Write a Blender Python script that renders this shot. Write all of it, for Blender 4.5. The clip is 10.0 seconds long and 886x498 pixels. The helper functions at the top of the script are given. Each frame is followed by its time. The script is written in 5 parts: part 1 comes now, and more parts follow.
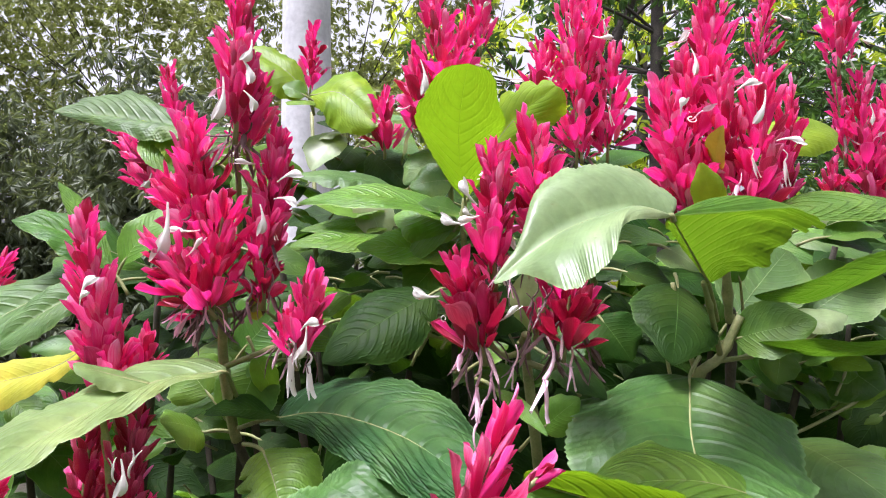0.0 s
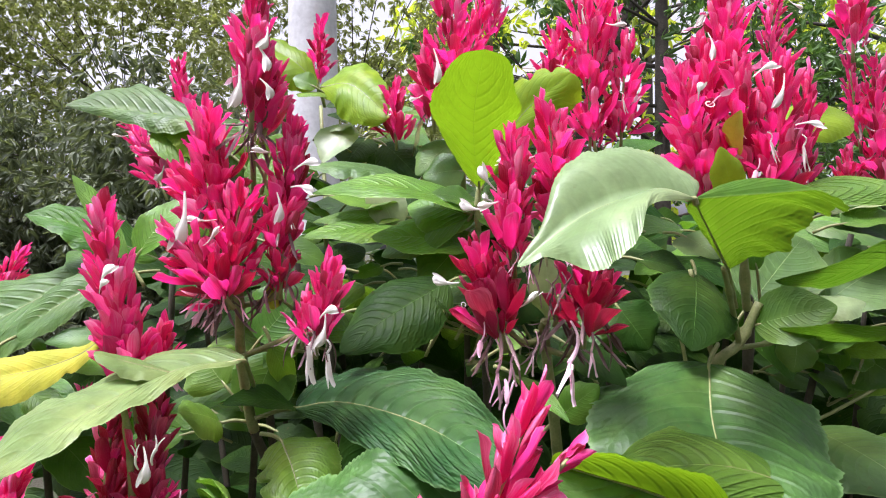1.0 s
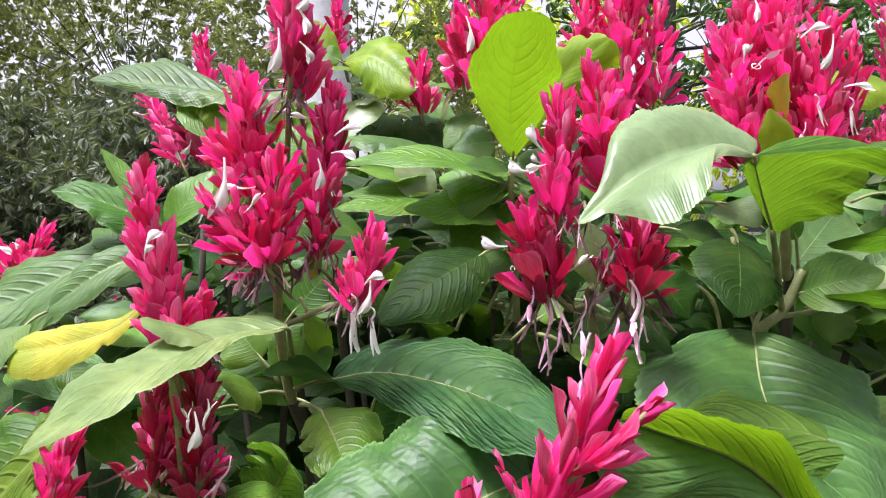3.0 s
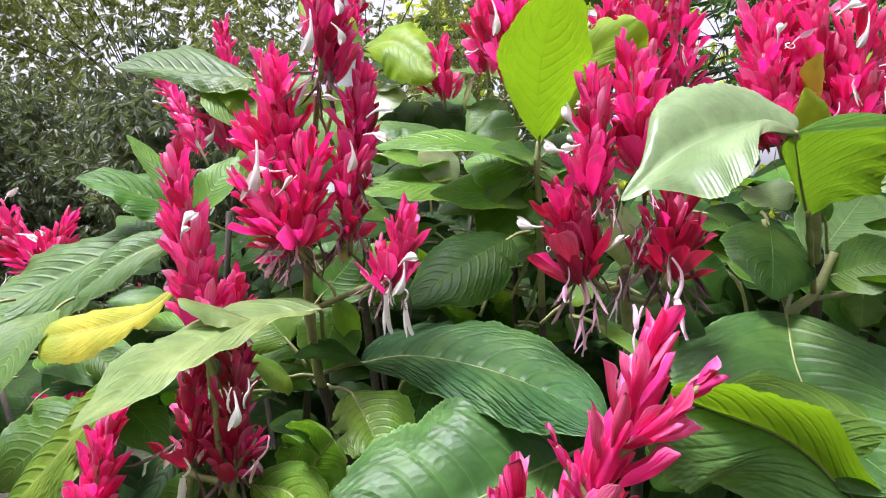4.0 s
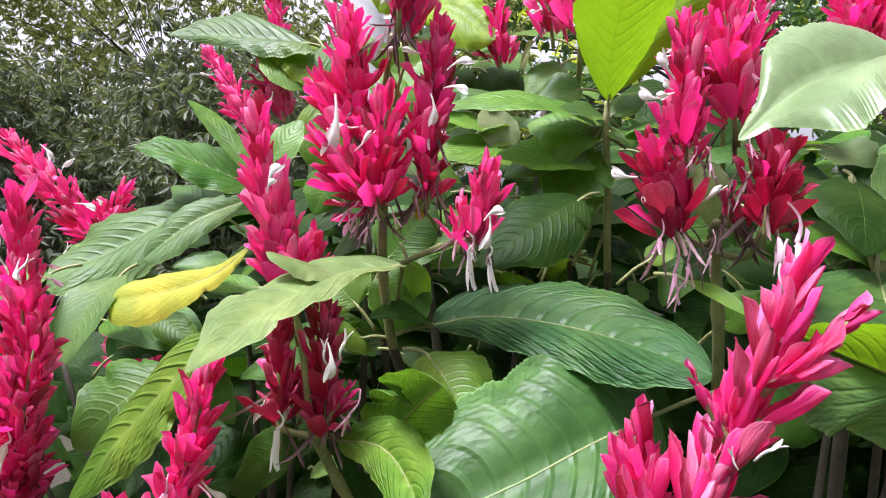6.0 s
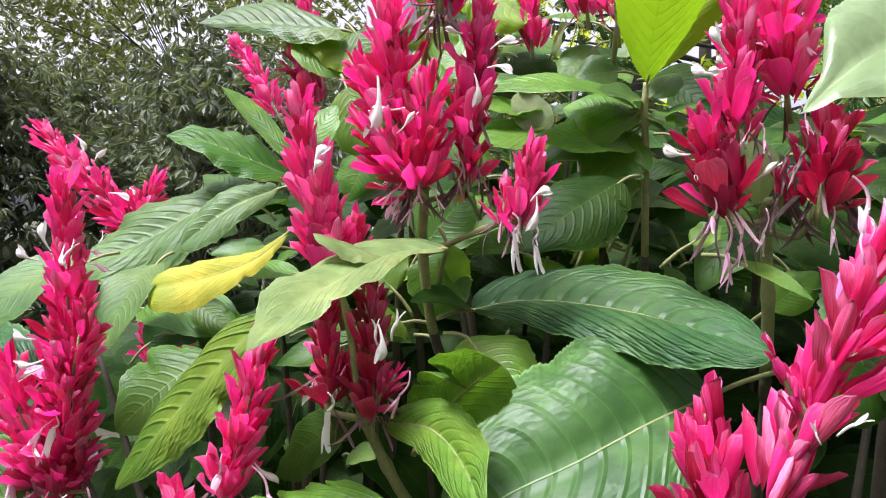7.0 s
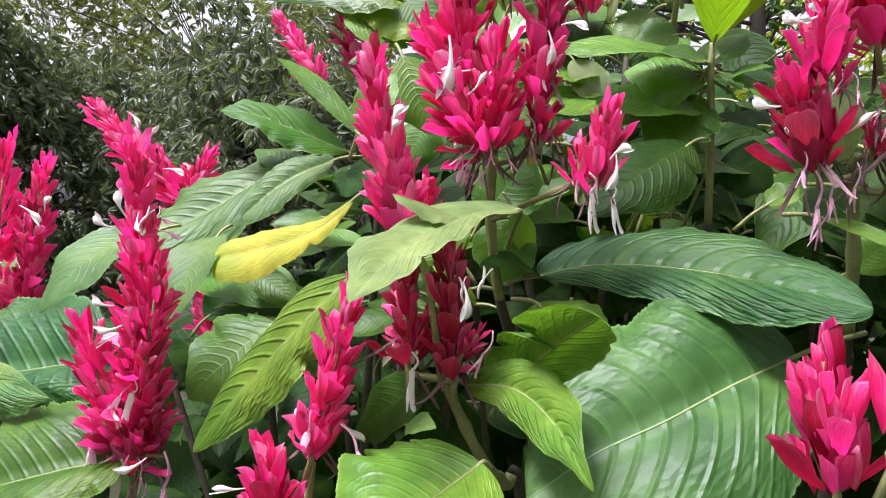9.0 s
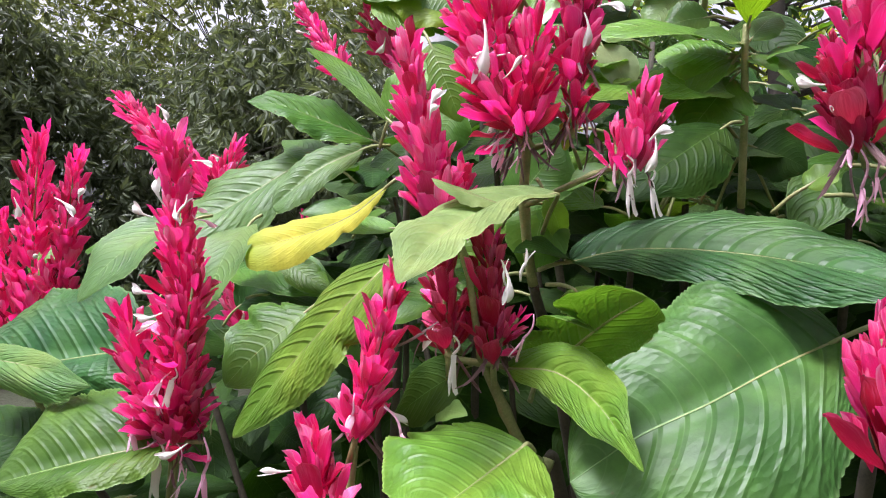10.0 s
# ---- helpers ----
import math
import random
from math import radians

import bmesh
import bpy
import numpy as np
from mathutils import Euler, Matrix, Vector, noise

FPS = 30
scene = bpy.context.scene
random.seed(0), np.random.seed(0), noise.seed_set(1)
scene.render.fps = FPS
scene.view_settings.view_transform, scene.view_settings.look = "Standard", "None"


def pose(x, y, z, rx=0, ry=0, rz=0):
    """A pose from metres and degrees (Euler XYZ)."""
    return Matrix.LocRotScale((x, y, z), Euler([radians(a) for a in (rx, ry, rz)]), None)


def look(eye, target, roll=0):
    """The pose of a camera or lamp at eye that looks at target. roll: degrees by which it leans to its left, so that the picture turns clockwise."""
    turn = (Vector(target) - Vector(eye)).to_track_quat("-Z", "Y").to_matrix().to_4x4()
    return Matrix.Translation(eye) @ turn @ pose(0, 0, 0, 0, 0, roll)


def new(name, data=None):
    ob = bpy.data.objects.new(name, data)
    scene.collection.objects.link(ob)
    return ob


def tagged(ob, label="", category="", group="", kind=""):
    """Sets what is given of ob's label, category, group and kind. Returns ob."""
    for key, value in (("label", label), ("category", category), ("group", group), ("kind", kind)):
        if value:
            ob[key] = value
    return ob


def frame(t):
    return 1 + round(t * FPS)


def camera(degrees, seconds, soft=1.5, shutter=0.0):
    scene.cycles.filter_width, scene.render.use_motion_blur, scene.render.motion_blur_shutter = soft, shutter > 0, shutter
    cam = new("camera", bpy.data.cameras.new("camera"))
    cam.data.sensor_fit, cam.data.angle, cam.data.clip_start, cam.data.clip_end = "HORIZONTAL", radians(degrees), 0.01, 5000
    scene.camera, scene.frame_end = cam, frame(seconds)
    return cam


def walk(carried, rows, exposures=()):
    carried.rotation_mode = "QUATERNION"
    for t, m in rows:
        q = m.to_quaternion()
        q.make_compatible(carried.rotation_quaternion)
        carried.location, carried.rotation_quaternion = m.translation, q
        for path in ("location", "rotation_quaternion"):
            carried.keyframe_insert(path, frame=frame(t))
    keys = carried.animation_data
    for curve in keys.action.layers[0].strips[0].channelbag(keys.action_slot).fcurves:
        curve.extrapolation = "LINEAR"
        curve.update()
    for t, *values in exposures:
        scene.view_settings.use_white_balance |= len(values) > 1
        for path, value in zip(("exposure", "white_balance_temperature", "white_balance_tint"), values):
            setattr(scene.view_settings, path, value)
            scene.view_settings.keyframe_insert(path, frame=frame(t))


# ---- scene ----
cam = camera(70.1, 10.0, soft=1.1)
EXPOSURE, KELVIN, TINT = 0.94, 5950, 24
METRES, EYE, TILT, LEAN, TURN = 0.24, 1.45, 0.0, 0.0, 0.0
ROWS = [
    (0.0, 0.0, 0.0, 0.0, 0.0, 0.0, -0.0),
    (0.5, -0.018, -0.0037, -0.0171, 0.17, -0.13, 0.16),
    (1.0, -0.0504, 0.0108, -0.0345, 0.4, -0.31, 0.45),
    (1.5, -0.0913, 0.0149, -0.0473, 0.53, -0.5, 0.78),
    (2.0, -0.1258, 0.0201, -0.0647, 0.54, -0.63, 0.6),
    (2.5, -0.1584, 0.0392, -0.0914, 0.59, -0.99, 0.7),
    (4.0, -0.2871, 0.0449, -0.1512, 1.47, -2.08, 1.0),
    (4.5, -0.3438, 0.0477, -0.1753, 1.81, -2.26, 1.17),
    (5.0, -0.4106, 0.0645, -0.1896, 2.25, -2.69, 1.35),
    (5.5, -0.4683, 0.07, -0.2244, 2.66, -3.04, 1.24),
    (7.0, -0.6281, 0.0875, -0.2939, 4.43, -3.91, 1.76),
    (7.5, -0.6914, 0.0824, -0.308, 5.12, -4.13, 1.99),
    (8.0, -0.7402, 0.0737, -0.3212, 5.61, -4.39, 2.29),
    (8.5, -0.7664, 0.074, -0.3454, 6.02, -4.76, 2.31),
    (9.0, -0.8106, 0.0846, -0.3685, 6.48, -5.18, 2.5),
    (9.5, -0.8377, 0.0827, -0.3838, 7.05, -5.55, 2.79),
    (10.0, -0.888, 0.0718, -0.3931, 7.76, -5.72, 3.16),
]
walk(cam, [(t, pose(0, 0, EYE, TILT, LEAN, TURN) @ pose(METRES * x, METRES * y, METRES * z, 90 + pitch, roll, yaw)) for t, x, y, z, yaw, pitch, roll in ROWS],
     exposures=[(0.0, EXPOSURE, KELVIN, TINT), (10.0, EXPOSURE, KELVIN, TINT)])

# ---- sky and sun: bright, hazy daylight from high above ----
SUN_ELEVATION, SUN_AZIMUTH = 73.0, 238.0
world = bpy.data.worlds.new("sky")
scene.world = world
world.use_nodes = True
wn = world.node_tree.nodes
sky = wn.new("ShaderNodeTexSky")
sky.sky_type, sky.sun_disc = "NISHITA", False
sky.sun_elevation, sky.sun_rotation = radians(SUN_ELEVATION), radians(SUN_AZIMUTH)
sky.dust_density, sky.air_density = 6.0, 0.8
wn["Background"].inputs["Strength"].default_value = 0.075
haze = wn.new("ShaderNodeHueSaturation")
haze.inputs["Saturation"].default_value, haze.inputs["Value"].default_value = 0.12, 2.4
world.node_tree.links.new(sky.outputs[0], haze.inputs["Color"])
world.node_tree.links.new(haze.outputs[0], wn["Background"].inputs["Color"])
sun = new("sun", bpy.data.lights.new("sun", "SUN"))
sun.data.energy, sun.data.angle, sun.data.color = 3.6, radians(16), (1.0, 0.975, 0.95)
se, sa = radians(SUN_ELEVATION), radians(SUN_AZIMUTH)
sun_way = Vector((math.sin(sa) * math.cos(se), math.cos(sa) * math.cos(se), math.sin(se)))
sun.matrix_world = look(sun_way * 30, (0, 0, 0))


# ---- materials ----
def nodes_of(name):
    m = bpy.data.materials.new(name)
    m.use_nodes = True
    return m, m.node_tree.nodes, m.node_tree.links


def node(n, kind, **values):
    made = n.new(kind)
    for key, value in values.items():
        if key == "op":
            made.operation = value
        elif key == "blend":
            made.data_type, made.blend_type = "RGBA", value
        else:
            made.inputs[key].default_value = value
    return made


def calc(n, l, op, a, b=None, c=None):
    made = n.new("ShaderNodeMath")
    made.operation = op
    for i, v in enumerate((a, b, c)):
        if v is None:
            continue
        if isinstance(v, (int, float)):
            made.inputs[i].default_value = v
        else:
            l.new(v, made.inputs[i])
    return made.outputs[0]


def mix(n, l, fac, a, b):
    made = n.new("ShaderNodeMix")
    made.data_type = "RGBA"
    for slot, v in ((0, fac), (6, a), (7, b)):
        if isinstance(v, (int, float)):
            made.inputs[slot].default_value = v
        elif isinstance(v, tuple):
            made.inputs[slot].default_value = (*v, 1)
        else:
            l.new(v, made.inputs[slot])
    return made.outputs[2]


def noise_tex(n, l, scale, detail=3.0, vector=None, rough=0.55):
    made = node(n, "ShaderNodeTexNoise", Scale=scale, Detail=detail, Roughness=rough)
    if vector is None:
        vector = n.new("ShaderNodeTexCoord").outputs["Object"]
    l.new(vector, made.inputs["Vector"])
    return made.outputs[0]


def ramp(n, l, value, lo, hi):
    made = n.new("ShaderNodeMapRange")
    made.inputs[1].default_value, made.inputs[2].default_value = lo, hi
    l.new(value, made.inputs[0])
    return made.outputs[0]


VEINS = 11.5


def leaf_material(name, top, light, through_colour, vein, rough=0.4, thin=0.35, gloss=0.26, relief=0.0007):
    """A leaf blade: mottled green, pale midrib and side veins, fine relief, light shining through."""
    m, n, l = nodes_of(name)
    bsdf = n["Principled BSDF"]
    uv = n.new("ShaderNodeUVMap")
    sep = n.new("ShaderNodeSeparateXYZ")
    l.new(uv.outputs[0], sep.inputs[0])
    u = sep.outputs[0]
    v = calc(n, l, "ABSOLUTE", calc(n, l, "MULTIPLY_ADD", sep.outputs[1], 2.0, -1.0))
    # side veins run out from the midrib and bend towards the tip
    phase = calc(n, l, "SUBTRACT", calc(n, l, "MULTIPLY", u, VEINS), calc(n, l, "MULTIPLY", calc(n, l, "POWER", v, 1.4), VEINS * 0.34))
    near = calc(n, l, "PINGPONG", phase, 0.5)
    side = calc(n, l, "MULTIPLY", calc(n, l, "SUBTRACT", 1.0, ramp(n, l, near, 0.008, 0.045)), calc(n, l, "SUBTRACT", 1.0, ramp(n, l, v, 0.55, 0.95)))
    rib = calc(n, l, "SUBTRACT", 1.0, ramp(n, l, v, 0.004, 0.011))
    veins = calc(n, l, "MAXIMUM", calc(n, l, "MULTIPLY", side, 0.17), rib)
    obj = n.new("ShaderNodeTexCoord").outputs["Object"]
    mott = noise_tex(n, l, 18.0, 4.0, obj)
    fine = noise_tex(n, l, 240.0, 3.0, obj)
    info = n.new("ShaderNodeObjectInfo")
    base = mix(n, l, ramp(n, l, mott, 0.35, 0.7), top, light)
    # the blade yellows in broad, soft patches
    pale = ramp(n, l, noise_tex(n, l, 9.0, 2.0, obj), 0.52, 0.75)
    base = mix(n, l, calc(n, l, "MULTIPLY", pale, 0.35), base, (light[0] * 1.9 + 0.01, light[1] * 1.25, light[2] * 0.9))
    # fine mottling of the skin
    grain = calc(n, l, "MULTIPLY_ADD", noise_tex(n, l, 75.0, 4.0, obj, 0.7), 1.1, 0.45)
    tone = node(n, "ShaderNodeMix", blend="MULTIPLY")
    tone.inputs[0].default_value = 1.0
    l.new(base, tone.inputs[6])
    l.new(grain, tone.inputs[7])
    base = tone.outputs[2]
    hue = n.new("ShaderNodeHueSaturation")
    l.new(base, hue.inputs["Color"])
    l.new(calc(n, l, "MULTIPLY_ADD", info.outputs["Random"], 0.02, 0.491), hue.inputs["Hue"])
    l.new(calc(n, l, "MULTIPLY_ADD", info.outputs["Random"], 0.3, 0.85), hue.inputs["Value"])
    # brown specks, and a thin rim highlight painted paler along the margin
    speck = ramp(n, l, noise_tex(n, l, 95.0, 2.0, obj), 0.72, 0.77)
    col = mix(n, l, calc(n, l, "MULTIPLY", speck, 0.55), hue.outputs[0], (0.10, 0.07, 0.02))
    col = mix(n, l, calc(n, l, "MULTIPLY", ramp(n, l, v, 0.955, 1.0), 0.6), col, vein)
    col = mix(n, l, veins, col, vein)
    l.new(col, bsdf.inputs["Base Color"])
    l.new(calc(n, l, "MULTIPLY_ADD", mott, 0.2, rough - 0.1), bsdf.inputs["Roughness"])
    bsdf.inputs["Specular IOR Level"].default_value = gloss
    # the blade swells between its side veins and puckers finely across them
    swell = calc(n, l, "MULTIPLY", ramp(n, l, near, 0.0, 0.2), calc(n, l, "MULTIPLY", calc(n, l, "SUBTRACT", 1.0, ramp(n, l, u, 0.80, 0.96)), calc(n, l, "SUBTRACT", 0.62, calc(n, l, "MULTIPLY", ramp(n, l, v, 0.55, 1.0), 0.5))))
    cells = n.new("ShaderNodeCombineXYZ")
    jitter = calc(n, l, "MULTIPLY_ADD", mott, 1.6, -0.8)
    l.new(calc(n, l, "ADD", phase, calc(n, l, "MULTIPLY", jitter, 0.3)), cells.inputs[0])
    l.new(calc(n, l, "ADD", calc(n, l, "MULTIPLY", v, 8.0), jitter), cells.inputs[1])
    l.new(calc(n, l, "MULTIPLY", info.outputs["Random"], 40.0), cells.inputs[2])
    blister = node(n, "ShaderNodeTexVoronoi", Scale=1.9)
    l.new(cells.outputs[0], blister.inputs["Vector"])
    pucker = calc(n, l, "MULTIPLY", calc(n, l, "SUBTRACT", 1.0, blister.outputs["Distance"]), ramp(n, l, v, 0.05, 0.6))
    bump = node(n, "ShaderNodeBump", Strength=1.0, Distance=relief * 1.8)
    high = calc(n, l, "MULTIPLY_ADD", pucker, 0.62, swell)
    high = calc(n, l, "MULTIPLY_ADD", fine, 0.12, high)
    long = n.new("ShaderNodeAttribute")
    long.attribute_name = "long"
    scale = calc(n, l, "POWER", calc(n, l, "MULTIPLY", long.outputs["Fac"], 4.0), 1.3)
    l.new(calc(n, l, "MULTIPLY", calc(n, l, "MULTIPLY_ADD", rib, -0.5, high), scale), bump.inputs["Height"])
    l.new(bump.outputs[0], bsdf.inputs["Normal"])
    trans = n.new("ShaderNodeBsdfTranslucent")
    l.new(mix(n, l, calc(n, l, "MAXIMUM", calc(n, l, "MULTIPLY", side, 0.35), calc(n, l, "MULTIPLY", rib, 0.7)), through_colour, tuple(c * 0.55 for c in through_colour)), trans.inputs[0])
    l.new(bump.outputs[0], trans.inputs["Normal"])
    both = n.new("ShaderNodeMixShader")
    both.inputs[0].default_value = thin
    l.new(bsdf.outputs[0], both.inputs[1])
    l.new(trans.outputs[0], both.inputs[2])
    l.new(both.outputs[0], n["Material Output"].inputs[0])
    return m


# on the shrub's inner leaves this dark green also stands in for shade
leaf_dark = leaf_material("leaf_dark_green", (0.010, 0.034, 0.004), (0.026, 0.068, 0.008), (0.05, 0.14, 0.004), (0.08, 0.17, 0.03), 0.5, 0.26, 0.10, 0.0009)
leaf_glossy = leaf_material("leaf_glossy_green", (0.017, 0.064, 0.017), (0.038, 0.110, 0.026), (0.05, 0.22, 0.016), (0.18, 0.34, 0.12), 0.45, 0.2, 0.30, 0.0011)
leaf_sheen = leaf_material("leaf_sheen_green", (0.028, 0.084, 0.014), (0.060, 0.144, 0.025), (0.08, 0.25, 0.014), (0.20, 0.36, 0.12), 0.47, 0.2, 0.38, 0.0009)
leaf_mid = leaf_material("leaf_green", (0.034, 0.105, 0.010), (0.080, 0.180, 0.018), (0.14, 0.32, 0.010), (0.24, 0.40, 0.10), 0.44, 0.32, 0.28, 0.0010)
leaf_young = leaf_material("leaf_fresh_green", (0.078, 0.19, 0.018), (0.145, 0.28, 0.032), (0.21, 0.38, 0.012), (0.36, 0.52, 0.13), 0.40, 0.36, 0.34, 0.0013)
leaf_lime = leaf_material("leaf_lime", (0.060, 0.165, 0.006), (0.115, 0.240, 0.012), (0.20, 0.37, 0.004), (0.10, 0.20, 0.02), 0.52, 0.46, 0.22, 0.0006)
leaf_pale = leaf_material("leaf_grey_green", (0.15, 0.215, 0.085), (0.23, 0.305, 0.140), (0.33, 0.46, 0.07), (0.32, 0.44, 0.18), 0.36, 0.26, 0.5, 0.0002)
leaf_grey = leaf_material("leaf_dull_grey_green", (0.060, 0.135, 0.030), (0.110, 0.205, 0.048), (0.17, 0.33, 0.025), (0.26, 0.38, 0.12), 0.46, 0.30, 0.34, 0.0008)
leaf_soft = leaf_material("leaf_dull_yellow_green", (0.125, 0.182, 0.054), (0.185, 0.255, 0.085), (0.23, 0.36, 0.04), (0.33, 0.43, 0.18), 0.44, 0.26, 0.36, 0.0005)
# darker copy of the lime leaf; the shade is in its colours
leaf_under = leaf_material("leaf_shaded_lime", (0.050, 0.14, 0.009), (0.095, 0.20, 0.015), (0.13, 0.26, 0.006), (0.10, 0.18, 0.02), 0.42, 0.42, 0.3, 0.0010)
leaf_yellow = leaf_material("leaf_yellowing", (0.29, 0.35, 0.035), (0.43, 0.44, 0.055), (0.44, 0.46, 0.03), (0.55, 0.52, 0.10), 0.42, 0.42, 0.35, 0.0003)
# bright yellow-green: the glow of light through the blade is in the colours
leaf_backlit = leaf_material("leaf_backlit_yellow_green", (0.15, 0.27, 0.010), (0.24, 0.36, 0.016), (0.34, 0.48, 0.008), (0.28, 0.38, 0.05), 0.45, 0.42, 0.26, 0.0004)


def petal_material(name, deep, light, glow, rough=0.45, thin=0.3, deep_too=None):
    """A bract or petal: deep at the foot, paler towards the tip, with fine lengthwise streaks."""
    m, n, l = nodes_of(name)
    bsdf = n["Principled BSDF"]
    uv = n.new("ShaderNodeUVMap")
    sep = n.new("ShaderNodeSeparateXYZ")
    l.new(uv.outputs[0], sep.inputs[0])
    info = n.new("ShaderNodeObjectInfo")
    streak = node(n, "ShaderNodeTexNoise", Scale=1.0, Detail=3.0)
    comb = n.new("ShaderNodeCombineXYZ")
    l.new(calc(n, l, "MULTIPLY", sep.outputs[0], 3.0), comb.inputs[0])
    l.new(calc(n, l, "MULTIPLY", sep.outputs[1], 22.0), comb.inputs[1])
    l.new(calc(n, l, "MULTIPLY", info.outputs["Random"], 30.0), comb.inputs[2])
    l.new(comb.outputs[0], streak.inputs["Vector"])
    f = calc(n, l, "ADD", calc(n, l, "MULTIPLY", calc(n, l, "POWER", sep.outputs[0], 2.5), 0.42), calc(n, l, "MULTIPLY_ADD", streak.outputs[0], 1.35, -0.68))
    f = calc(n, l, "ADD", f, calc(n, l, "MULTIPLY_ADD", calc(n, l, "POWER", info.outputs["Random"], 3.0), 0.65, -0.22))
    rim = calc(n, l, "ABSOLUTE", calc(n, l, "MULTIPLY_ADD", sep.outputs[1], 2.0, -1.0))
    f = calc(n, l, "MULTIPLY_ADD", ramp(n, l, rim, 0.8, 1.0), 0.38, f)
    fc = n.new("ShaderNodeClamp")
    l.new(f, fc.inputs[0])
    own = calc(n, l, "FRACT", calc(n, l, "MULTIPLY", info.outputs["Random"], 7.31))
    col = mix(n, l, fc.outputs[0], mix(n, l, own, deep, deep_too or deep), light)
    l.new(col, bsdf.inputs["Base Color"])
    bsdf.inputs["Roughness"].default_value = rough
    bsdf.inputs["Specular IOR Level"].default_value = 0.5
    bump = node(n, "ShaderNodeBump", Strength=0.7, Distance=0.0010)
    l.new(streak.outputs[0], bump.inputs["Height"])
    l.new(bump.outputs[0], bsdf.inputs["Normal"])
    trans = node(n, "ShaderNodeBsdfTranslucent", Color=(*glow, 1))
    both = n.new("ShaderNodeMixShader")
    both.inputs[0].default_value = thin
    l.new(bsdf.outputs[0], both.inputs[1])
    l.new(trans.outputs[0], both.inputs[2])
    l.new(both.outputs[0], n["Material Output"].inputs[0])
    return m


bract_red = petal_material("crimson_bract", (0.80, 0.016, 0.150), (0.97, 0.54, 0.78), (1.0, 0.030, 0.29), 0.36, 0.42, (0.94, 0.055, 0.34))
# deeper crimson that paints the shade on low and inner spikes
bract_shade = petal_material("shade_crimson_bract", (0.33, 0.003, 0.026), (0.80, 0.18, 0.34), (0.54, 0.005, 0.05), 0.4, 0.34, (0.50, 0.010, 0.10))
petal_white = petal_material("white_petal", (0.78, 0.74, 0.68), (0.88, 0.86, 0.83), (0.85, 0.82, 0.75), 0.5, 0.25)
petal_pink = petal_material("fading_petal", (0.78, 0.42, 0.56), (0.90, 0.80, 0.82), (0.8, 0.55, 0.6), 0.55, 0.2)
petal_dead = petal_material("withered_petal", (0.10, 0.05, 0.045), (0.38, 0.24, 0.25), (0.25, 0.13, 0.13), 0.7, 0.1)


def bark_material(name, dark, light, scale, rough=0.85, depth=0.004):
    m, n, l = nodes_of(name)
    bsdf = n["Principled BSDF"]
    obj = n.new("ShaderNodeTexCoord").outputs["Object"]
    big, small = noise_tex(n, l, scale, 5.0, obj), noise_tex(n, l, scale * 9, 4.0, obj)
    f = calc(n, l, "MULTIPLY_ADD", small, 0.45, calc(n, l, "MULTIPLY", big, 0.6))
    l.new(mix(n, l, ramp(n, l, f, 0.35, 0.7), dark, light), bsdf.inputs["Base Color"])
    bsdf.inputs["Roughness"].default_value = rough
    bump = node(n, "ShaderNodeBump", Strength=0.6, Distance=depth)
    l.new(f, bump.inputs["Height"])
    l.new(bump.outputs[0], bsdf.inputs["Normal"])
    return m


stem_green = bark_material("green_stem", (0.14, 0.17, 0.05), (0.30, 0.30, 0.12), 60, 0.55, 0.0006)
stem_wood = bark_material("woody_stem", (0.02, 0.018, 0.010), (0.07, 0.058, 0.035), 45, 0.8, 0.001)
bark_white = bark_material("whitish_bark", (0.46, 0.46, 0.46), (0.72, 0.72, 0.72), 6, 0.8, 0.003)
bark_dark = bark_material("dark_bark", (0.025, 0.02, 0.016), (0.09, 0.075, 0.06), 7, 0.9, 0.01)


def foliage_material(name, dark, light, glow, thin=0.3):
    m, n, l = nodes_of(name)
    bsdf = n["Principled BSDF"]
    geo = n.new("ShaderNodeNewGeometry")
    big = noise_tex(n, l, 0.9, 3.0)
    f = calc(n, l, "MULTIPLY_ADD", geo.outputs["Random Per Island"], 0.6, calc(n, l, "MULTIPLY_ADD", big, 1.2, -0.4))
    fc = n.new("ShaderNodeClamp")
    l.new(f, fc.inputs[0])
    l.new(mix(n, l, fc.outputs[0], dark, light), bsdf.inputs["Base Color"])
    bsdf.inputs["Roughness"].default_value = 0.5
    bsdf.inputs["Specular IOR Level"].default_value = 0.32
    trans = node(n, "ShaderNodeBsdfTranslucent", Color=(*glow, 1))
    both = n.new("ShaderNodeMixShader")
    both.inputs[0].default_value = thin
    l.new(bsdf.outputs[0], both.inputs[1])
    l.new(trans.outputs[0], both.inputs[2])
    l.new(both.outputs[0], n["Material Output"].inputs[0])
    return m


foliage_blue = foliage_material("blue_green_foliage", (0.034, 0.047, 0.028), (0.150, 0.180, 0.100), (0.16, 0.20, 0.055))
foliage_olive = foliage_material("olive_foliage", (0.11, 0.13, 0.042), (0.27, 0.30, 0.105), (0.34, 0.40, 0.08))
foliage_green = foliage_material("green_foliage", (0.025, 0.06, 0.018), (0.09, 0.17, 0.04), (0.12, 0.24, 0.03))
# sunlight on the far tree is put into this lighter yellow-green
foliage_lit = foliage_material("sunlit_yellow_green_foliage", (0.12, 0.20, 0.015), (0.42, 0.52, 0.04), (0.62, 0.72, 0.04), 0.5)


